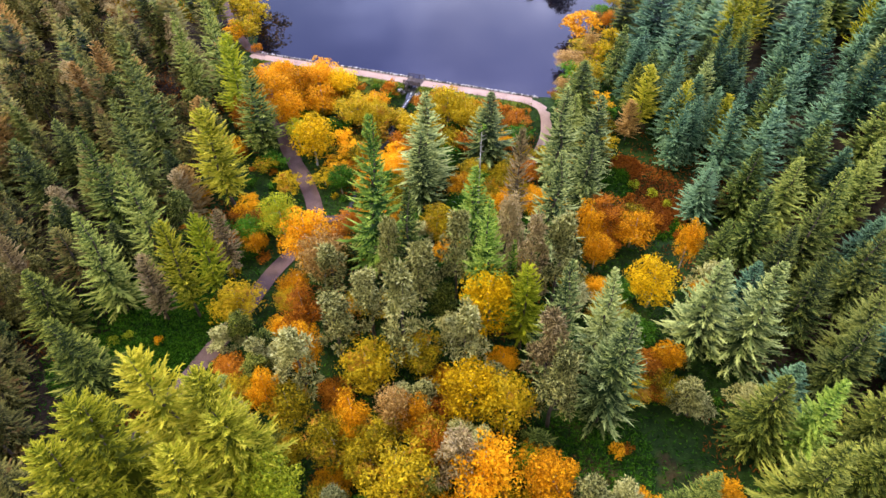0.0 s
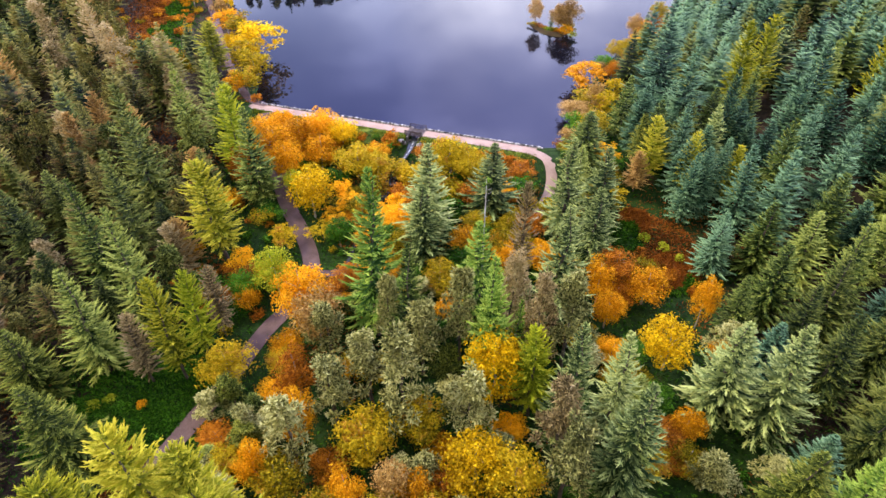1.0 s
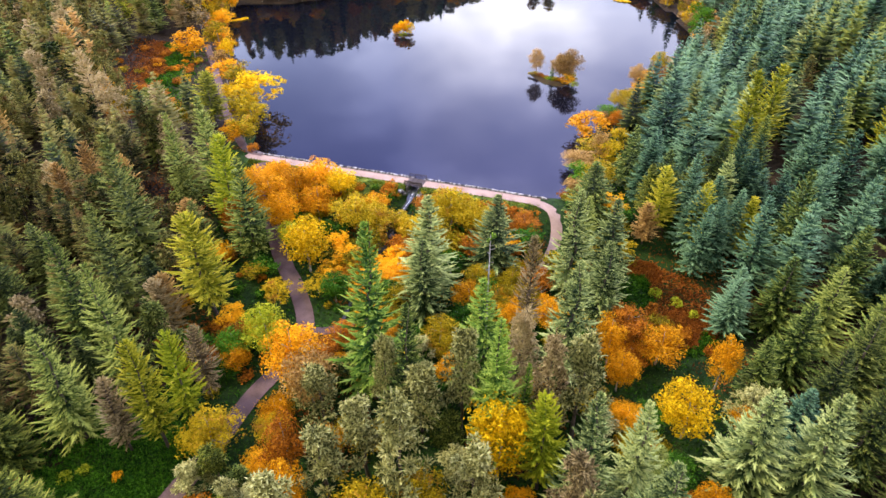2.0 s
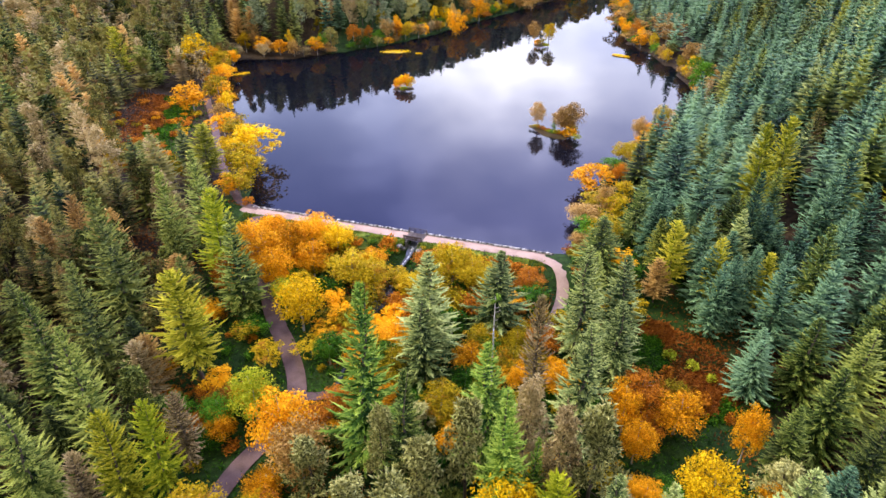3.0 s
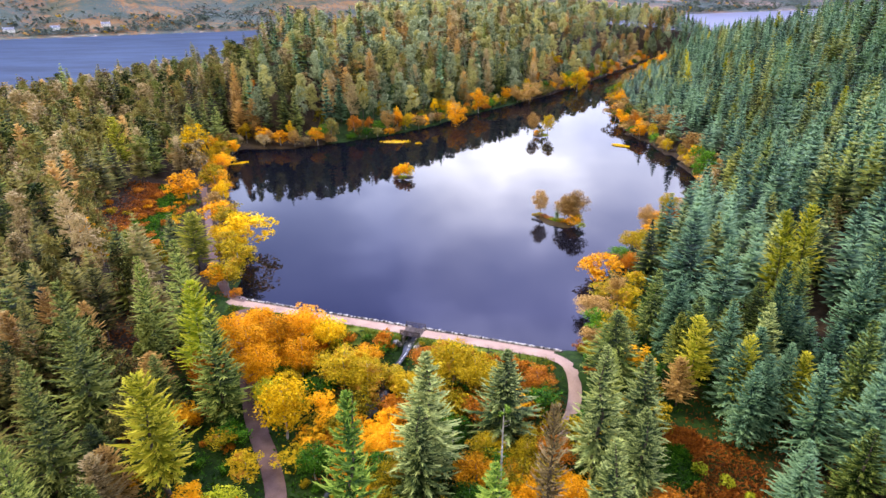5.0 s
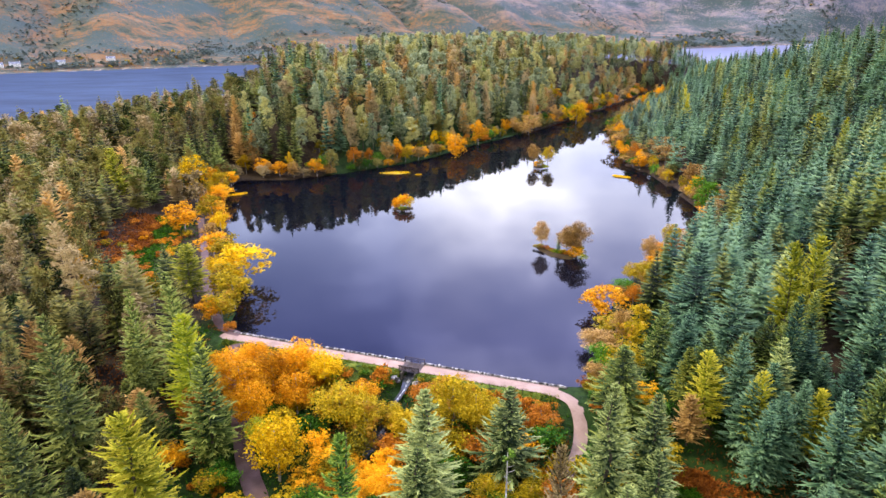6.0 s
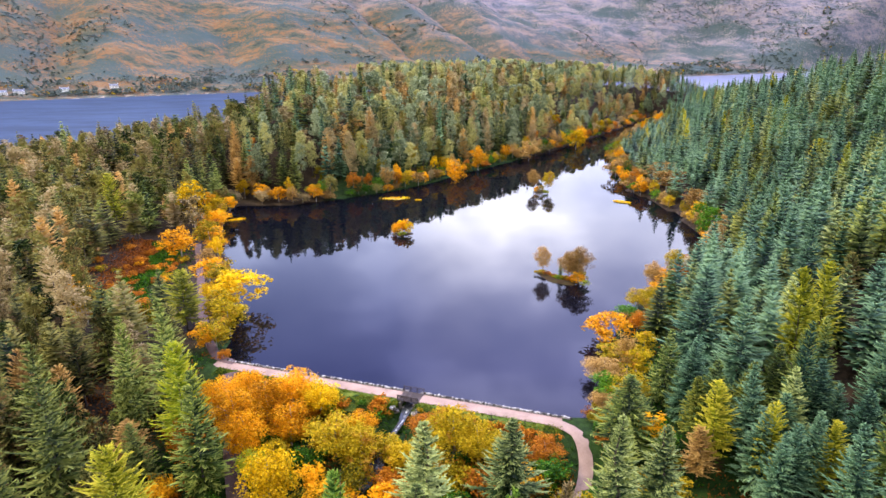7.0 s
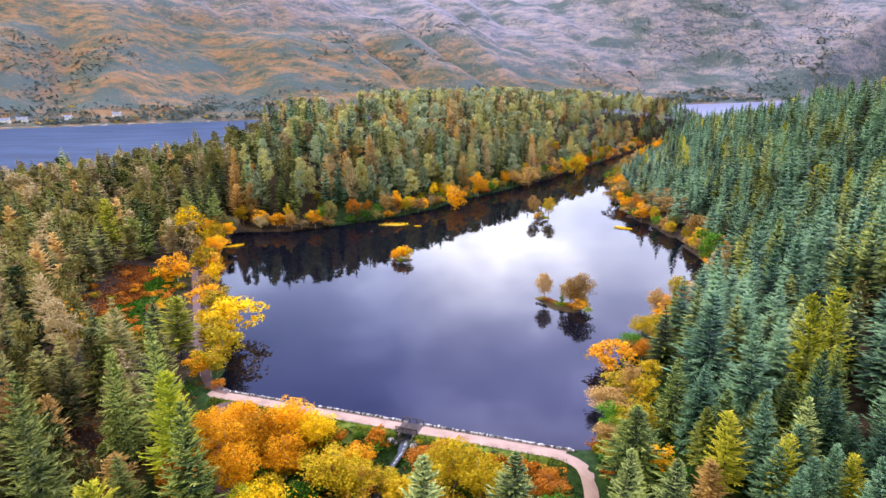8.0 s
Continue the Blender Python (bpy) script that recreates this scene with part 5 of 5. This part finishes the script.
def build_islands():
    me = mound("islet", 35.5, 208.5, 9.2, 4.0, -38, 0.75, M["islet"], 1)
    tagged(new("islet", me), "narrow mossy islet with autumn bushes and birches", "island", "islets in the lochan")
    tree("birch", "tan", 31.5, 213.0, 9.6, 2.7, 0.4, 0)
    tree("birch", "tan", 41.2, 206.2, 11.4, 4.2, 0.4, 0)
    tree("birch", "tan", 38.6, 207.6, 9.6, 3.2, 0.4, 0)
    tree("spruce", "fir", 36.4, 209.4, 6.2, 1.2, 0.4, 0)
    for c, x, y, r, h in (("orange", 40.8, 203.6, 2.3, 3.4), ("lime", 42.2, 201.6, 1.6, 1.8), ("gold", 37.0, 206.8, 1.5, 1.4), ("lime", 34.6, 208.2, 1.3, 1.1),
                          ("rust", 32.4, 211.4, 1.6, 1.2), ("gold", 29.8, 212.8, 1.2, 0.9), ("orange", 39.0, 205.0, 1.5, 2.0), ("tan", 40.2, 207.4, 2.4, 4.6), ("gold", 42.0, 204.8, 2.2, 4.0), ("rust", 34.0, 209.8, 1.5, 1.2),
                          ("gold", 31.2, 212.2, 1.3, 1.4), ("fern", 36.0, 207.4, 1.4, 1.2), ("rust", 38.2, 206.2, 1.5, 1.3)):
        shrub(c, x, y, 0.5, r, h)
    me = mound("islet", -15.4, 259.5, 5.0, 3.4, 4, 0.5, M["islet"], 2)
    tagged(new("islet", me), "small round islet covered in orange bushes", "island", "islets in the lochan")
    for c, x, y, r, h in (("orange", -17.0, 259.2, 2.4, 4.4), ("orange", -14.4, 260.2, 2.4, 5.4), ("yellow", -12.6, 259.2, 1.9, 4.6), ("orange", -18.4, 260.4, 1.6, 3.4),
                          ("lime", -15.2, 256.9, 1.7, 1.5), ("yellow", -16.0, 261.0, 1.6, 5.0)):
        shrub(c, x, y, 0.3, r, h)
    me = mound("islet", 49.8, 331.5, 5.2, 5.4, 10, 0.5, M["islet"], 3)
    tagged(new("islet", me), "small islet with tan and olive birches", "island", "islets in the lochan")
    tree("birch", "tan", 46.6, 334.5, 11.4, 3.2, 0.2, 0)
    tree("birch", "gold", 53.2, 331.0, 11, 3.4, 0.2, 0)
    for c, x, y, r, h in (("gold", 49.5, 329.2, 2.4, 3.6), ("orange", 47.2, 330.4, 2.0, 2.8), ("lime", 51.5, 327.4, 1.8, 1.6)):
        shrub(c, x, y, 0.3, r, h)
    r = np.random.default_rng(12)
    for name, cx, cy, rx, ry, turn, lab in (("sedge_bed", -22.5, 320, 9, 3.2, 4, "flat yellow sedge bed rising from the water"), ("sedge_bed", -11.0, 315.5, 1.8, 1.0, 0, "tiny yellow sedge tuft in the water"),
                                            ("sedge_bed", 83.5, 307.5, 5.4, 1.7, -40, "flat yellow sedge bed rising from the water"), ("sedge_bed", -86.5, 283, 4.5, 1.5, 30, "yellow sedge spit at the shore")):
        ob = new(name, mound(name, cx, cy, rx, ry, turn, 0.22, M["reed"], int(rng.integers(90))))
        tagged(ob, lab, "sedge", "sedge beds in the lochan")
        n = 260
        a, q = r.uniform(0, 6.28, n), np.sqrt(r.uniform(0, 1, n)) * 0.85
        lx, ly = np.cos(a) * rx * q, np.sin(a) * ry * q
        c, s = math.cos(radians(turn)), math.sin(radians(turn))
        p = np.stack([cx + c * lx - s * ly, cy + s * lx + c * ly, np.full(n, 0.05)], 1)
        d = unit(r.normal(size=(n, 3)) * 0.5 + np.array((0, 0, 1.0))) * 0.7
        w = unit(np.cross(d, r.normal(size=(n, 3)))) * 0.14
        v, f = kites(p, d, w)
        tagged(part("sedge", mesh_of("sedge", v, [f], [M["yellow"]], tips=tips_of(v, f)), ob), kind="stuff")


build_islands()


# ---- bushes and undergrowth ----
def build_shrubs():
    # rust and gold scrub on the slope below the dam
    for k in range(104):
        along, out = rng.uniform(2, DAM_LONG + 2), rng.uniform(6.2, 21)
        if abs(along - BRIDGE_AT) < 2.8 and out < 14:
            continue
        p = dam_point(along, out, 0)
        if to_line(np.array([p[0]]), np.array([p[1]]), TRACK)[0] < 2.6 or to_line(np.array([p[0]]), np.array([p[1]]), EAST_TRACK)[0] < 2.4:
            continue
        c = ("rust", "orange", "gold", "fern", "rust", "gold")[int(rng.integers(6))]
        shrub(c, p[0], p[1], height(p[0], p[1]), rng.uniform(1.3, 2.4), rng.uniform(1.6, 3.6))
    for along, out, c, r in ((15, 5.6, "fern", 1.1), (22, 6.2, "fern", 1.2), (24.5, 5.8, "rust", 0.9), (28, 6.8, "fern", 1.6), (31, 6.6, "fern", 1.3), (62, 6.5, "rust", 1.4),
                             (67, 6.0, "rust", 1.6), (73.5, 7.0, "rust", 1.8), (52, 6.8, "fern", 1.2)):
        p = dam_point(along, out, 0)
        shrub(c, p[0], p[1], height(p[0], p[1]), r, r * 1.3)
    for k in range(52):
        along, out = rng.uniform(2, DAM_LONG), rng.uniform(5.2, 8.6)
        if abs(along - BRIDGE_AT) > 2.6 and along < DAM_LONG - 4:
            p, r = dam_point(along, out, 0), rng.uniform(0.5, 1.15)
            shrub(("fern", "rust", "fern", "gold", "rust")[int(rng.integers(5))], p[0], p[1], height(p[0], p[1]), r, r * rng.uniform(0.8, 1.5))
    for k in range(150):
        x, y = rng.uniform(-60, 30), rng.uniform(84, 138)
        s = (x - DAM_A[0]) * DAM_N[0] + (y - DAM_A[1]) * DAM_N[1]
        if s > 12 and to_line(np.array([x]), np.array([y]), TRACK)[0] > 2.6 and to_line(np.array([x]), np.array([y]), EAST_TRACK)[0] > 2.4:
            r = rng.uniform(0.8, 2.0)
            shrub(("fern", "rust", "fern", "gold", "rust", "fern")[int(rng.integers(6))], x, y, height(x, y), r, r * rng.uniform(0.7, 1.4))
    for x, y, c, r in ((28.6, 128.4, "fern", 1.7), (28.2, 131.4, "gold", 1.5), (27.9, 125.6, "rust", 1.5), (30.2, 127.0, "gold", 1.8), (30.0, 131.6, "fern", 1.6), (27.5, 133.6, "rust", 1.5), (29.6, 134.8, "gold", 1.6), (25.8, 134.0, "orange", 1.0), (-50, 158, "rust", 1.8), (-62, 70.5, "lime", 1.4), (-59.5, 71.8, "lime", 1.2), (-53.4, 70.5, "orange", 1.1),
                       (41.5, 104, "lime", 1.5), (45, 101.5, "lime", 1.4), (47.2, 98.6, "lime", 1.2), (40, 100, "rust", 1.6), (44, 94, "rust", 1.8), (48, 90, "rust", 1.5), (27.5, 47, "orange", 1.6),
                       (29.2, 47.6, "rust", 1.2), (51, 68, "lime", 0.9), (45, 54, "fern", 1.6), (-31.5, 62, "fern", 2.2), (-20, 41, "fern", 2.4), (-29, 66, "fern", 2.0), (0, 58, "fern", 1.8),
                       (-8, 54, "lime", 1.6), (14, 56, "fern", 2.0), (-38, 108, "fern", 1.4), (-41.5, 100.5, "rust", 1.6), (-49, 96, "rust", 2.4), (-51, 100, "rust", 2.2), (-50, 90, "fern", 2.0), (-53, 106, "orange", 2.0)):
        shrub(c, x, y, height(x, y), r, r * 1.2)
    for k in range(46):
        x, y = rng.uniform(-112, -80), rng.uniform(180, 236)
        shrub(("rust", "rust", "orange", "gold")[int(rng.integers(4))], x, y, height(x, y), rng.uniform(1.3, 2.4), rng.uniform(1.2, 2.6))


build_shrubs()


def build_undergrowth():
    r = np.random.default_rng(5)
    n = 84000
    x, y = r.uniform(-82, 74, n), r.uniform(26, 160, n)
    for cx, cy, cr in CLEAR[1:12]:
        q, a = np.sqrt(r.uniform(0, 1, 5200)) * cr * 1.1, r.uniform(0, 6.283, 5200)
        x, y = np.append(x, cx + q * np.cos(a)), np.append(y, cy + q * np.sin(a))
    keep = (lake_distance(x, y) > 0.8) & (to_line(x, y, TRACK) > 1.55) & (to_line(x, y, EAST_TRACK) > 1.45)
    s = (x - DAM_A[0]) * DAM_N[0] + (y - DAM_A[1]) * DAM_N[1]
    along = (x - DAM_A[0]) * DAM_U[0] + (y - DAM_A[1]) * DAM_U[1]
    keep &= ~((s > -2) & (s < 7) & (along > -4) & (along < DAM_LONG + 4))
    x, y = x[keep], y[keep]
    z = ground(x, y) - 0.05
    mix = soft_noise(x, y, 9, 51) * 0.7 + soft_noise(x, y, 3, 52) * 0.3
    rust = np.clip(1 - np.hypot(x - 42, y - 93) / 10, 0, 1) * 0.45 + np.clip(1 - np.hypot(x + 51, y - 98) / 12, 0, 1) * 0.4 + np.clip(1 - np.abs(s[keep] - 13) / 9, 0, 1) * 0.30
    green = np.clip(1.3 - np.hypot(x + 53, y - 79) / 14, 0, 1) * 0.5 + np.clip(1.2 - np.hypot(x - 29, y - 45) / 12, 0, 1) * 0.4 + np.clip(1.2 - np.hypot(x + 40, y - 106) / 8, 0, 1) * 0.5
    is_rust = mix + rust - green > 0.66
    l = r.uniform(0.35, 0.95, len(x))
    a, q = r.uniform(0, 1, 15000), r.normal(size=15000)
    wx, wy = -84 - 16 * a ** 0.8 + 5.5 * q, 178 + 64 * a
    ok = (lake_distance(wx, wy) > 3) & (to_line(wx, wy, WEST_TRACK) > 1.4)
    wx, wy, q = wx[ok], wy[ok], q[ok]
    x, y, z = np.append(x, wx), np.append(y, wy), np.append(z, ground(wx, wy) - 0.05)
    is_rust = np.append(is_rust, q + 1.2 * (soft_noise(wx, wy, 7, 53) - 0.5) < -0.25)
    l = np.append(l, r.uniform(0.5, 1.1, len(wx)))
    for name, sel, mat, lab in (("ferns", ~is_rust, "fern", "dense green ferns covering the forest floor"), ("bracken", is_rust, "bracken", "rust-brown dying bracken on the forest floor")):
        scatter_kites(name, x[sel], y[sel], z[sel], l[sel], l[sel] * 0.26, M[mat], r, 0.55, lab)
    # rough grass on the bank below the dam path
    n = 15000
    along, out = r.uniform(-1, DAM_LONG - 1, n), r.uniform(3.1, 7.4, n)
    keep = (np.abs(along - BRIDGE_AT) > 1.7) & (soft_noise(along, out * 2, 2.2, 71) > 0.25)
    along, out = along[keep], out[keep]
    x, y = DAM_A[0] + DAM_U[0] * along + DAM_N[0] * out, DAM_A[1] + DAM_U[1] * along + DAM_N[1] * out
    z = np.maximum(np.interp(out, [2.9, 3.9, 4.8, 5.8, 7.0], [0.50, 0.50, 0.20, -0.35, -1.3]), ground(x, y)) - 0.06
    l = r.uniform(0.22, 0.55, len(x))
    scatter_kites("grass_tufts", x, y, z, l, l * 0.22, M["grass"], r, 0.8, "rough green and yellow grass on the bank", "grass")


build_undergrowth()


# ---- bare trunks ----
def snag(x, y, top, start, lean, n):
    """A bare leader with a few short dead branches above the live crown."""
    ob = new("dead_leader")
    z = height(x, y)
    ob.matrix_basis = pose(x, y, z)
    pieces = [tube([(0, 0, -0.3), (lean * 0.4, 0, (top - z) * 0.6), (lean, 0.1, top - z)], [0.2, 0.15, 0.05], 6)]
    part("trunk", mesh_of("trunk", *[(v, [f]) for v, f in [join(pieces)]][0], [M["pale_bark"]], None, True), ob)
    r = np.random.default_rng(n)
    for k in range(n):
        h = start + (top - start) * (0.15 + 0.8 * k / n) - z
        a = r.uniform(0, 6.28)
        L = r.uniform(0.35, 0.9)
        q = lean * h / (top - z)
        v, f = tube([(q, 0, h), (q + math.cos(a) * L * 0.6, math.sin(a) * L * 0.6, h + 0.1), (q + math.cos(a) * L, math.sin(a) * L, h + 0.35)], [0.06, 0.04, 0.015], 4)
        part("branch", mesh_of("branch", v, [f], [M["pale_bark"]]), ob)
    cv, cf = leafy_crown(r, 2.0, 1.3, 5, 22, 0.4, 0.1)
    tuft = part("tuft", mesh_of("tuft", cv, [cf], [M["fir"]]), ob, "last green tuft at the tip")
    tuft.matrix_basis = Matrix.Translation((lean, 0, top - z - 1.2)) @ Matrix.Diagonal((0.9, 0.9, 0.8, 1))
    tagged(ob, "bare pale tree leader with short dead branches", "dead tree")


snag(6.3, 82.6, 25.0, 17.0, 0.2, 9)


# ---- across the sea loch ----
def house(x, y, w, turn, gables):
    z = max(height(x, y), SEA + 3.0) + 0.2
    ob = new("house")
    ob.matrix_basis = pose(x, y, z, 0, 0, turn)
    d, e = w * 0.45, 6.4
    bm = bmesh.new()
    a = [bm.verts.new(p) for p in ((-w / 2, -d / 2, -3), (w / 2, -d / 2, -3), (w / 2, d / 2, -3), (-w / 2, d / 2, -3),
                                   (-w / 2, -d / 2, e), (w / 2, -d / 2, e), (w / 2, d / 2, e), (-w / 2, d / 2, e), (-w / 2, 0, e + d * 0.42), (w / 2, 0, e + d * 0.42))]
    for f in ((0, 1, 5, 4), (2, 3, 7, 6), (1, 2, 6, 9, 5), (3, 0, 4, 8, 7)):
        bm.faces.new([a[k] for k in f])
    me = bpy.data.meshes.new("wall")
    bm.to_mesh(me)
    bm.free()
    me.materials.append(M["render_white"])
    part("wall", me, ob)
    roof = [(-w / 2 - 0.5, -d / 2 - 0.6, e - 0.25), (w / 2 + 0.5, -d / 2 - 0.6, e - 0.25), (w / 2 + 0.5, 0, e + d * 0.42 + 0.15), (-w / 2 - 0.5, 0, e + d * 0.42 + 0.15),
            (w / 2 + 0.5, d / 2 + 0.6, e - 0.25), (-w / 2 - 0.5, d / 2 + 0.6, e - 0.25)]
    roof = roof + [(p[0], p[1], p[2] + 0.3) for p in roof]
    rf = part("roof", mesh_of("roof", roof, [[(0, 1, 2, 3), (3, 2, 4, 5), (6, 7, 8, 9), (9, 8, 10, 11), (0, 1, 7, 6), (5, 4, 10, 11), (1, 2, 8, 7), (2, 4, 10, 8), (0, 3, 9, 6), (3, 5, 11, 9)]], [M["slate"]]), ob)
    ch = box_mesh("chimney", (1.0, 1.2, 2.6), M["render_white"], 0.05)
    for sx in (-1, 1):
        part("chimney", ch, rf).matrix_basis = Matrix.Translation((sx * (w / 2 - 1), 0, e + d * 0.42 + 0.9))
    pane = box_mesh("window", (1.0, 0.12, 1.3), M["glass_dark"], 0.02)
    n = max(3, int(w / 3.4))
    for k in range(n):
        for zz in (1.6, 4.0):
            part("window", pane, ob).matrix_basis = Matrix.Translation((-w / 2 + (k + 0.5) * w / n, -d / 2 - 0.02, zz))
    for k in range(gables):
        gx = -w / 2 + (k + 0.5) * w / gables
        g = [(gx - 2, -d / 2 - 0.1, e - 0.3), (gx + 2, -d / 2 - 0.1, e - 0.3), (gx, -d / 2 - 0.1, e + 2.2), (gx - 2, -d / 2 + 2.6, e - 0.3), (gx + 2, -d / 2 + 2.6, e - 0.3), (gx, -d / 2 + 3.4, e + 2.2)]
        part("dormer", mesh_of("dormer", g, [[(0, 1, 2), (3, 5, 4)], [(0, 2, 5, 3), (1, 4, 5, 2)]], [M["render_white"]]), ob)
    tagged(ob, "white rendered house with slate roof beside the loch", "house", "houses across the loch")


for (hx, hy), hw, hg in zip(HOUSES, (27, 25, 23, 22), (3, 3, 2, 2)):
    house(hx, hy, hw, 31, hg)


def build_beach():
    v = []
    xs = np.linspace(-2200, 2600, 160)
    for x in xs:
        for f in (-9, 3, 9):
            j = 3 * (float(soft_noise(x, f, 60, 61)) - 0.5)
            y = 2112 + 0.51 * x + (f + j) / 0.89
            v.append((x, y, SEA + (-0.4, 1.5, 2.8)[(-9, 3, 9).index(f)]))
    i = np.arange(len(xs) * 3).reshape(-1, 3)
    f = np.stack([i[:-1, :-1], i[:-1, 1:], i[1:, 1:], i[1:, :-1]], -1).reshape(-1, 4)
    M["shingle"] = rough_surface("pale_shingle", [(0.3, (0.22, 0.17, 0.12)), (0.7, (0.38, 0.31, 0.22))], 0.05, 1.0, 0.95, 0.2)
    tagged(new("shore", mesh_of("shore", v, [f], [M["shingle"]], None, True)), "pale shingle beach of the sea loch", "beach", kind="structure")


build_beach()
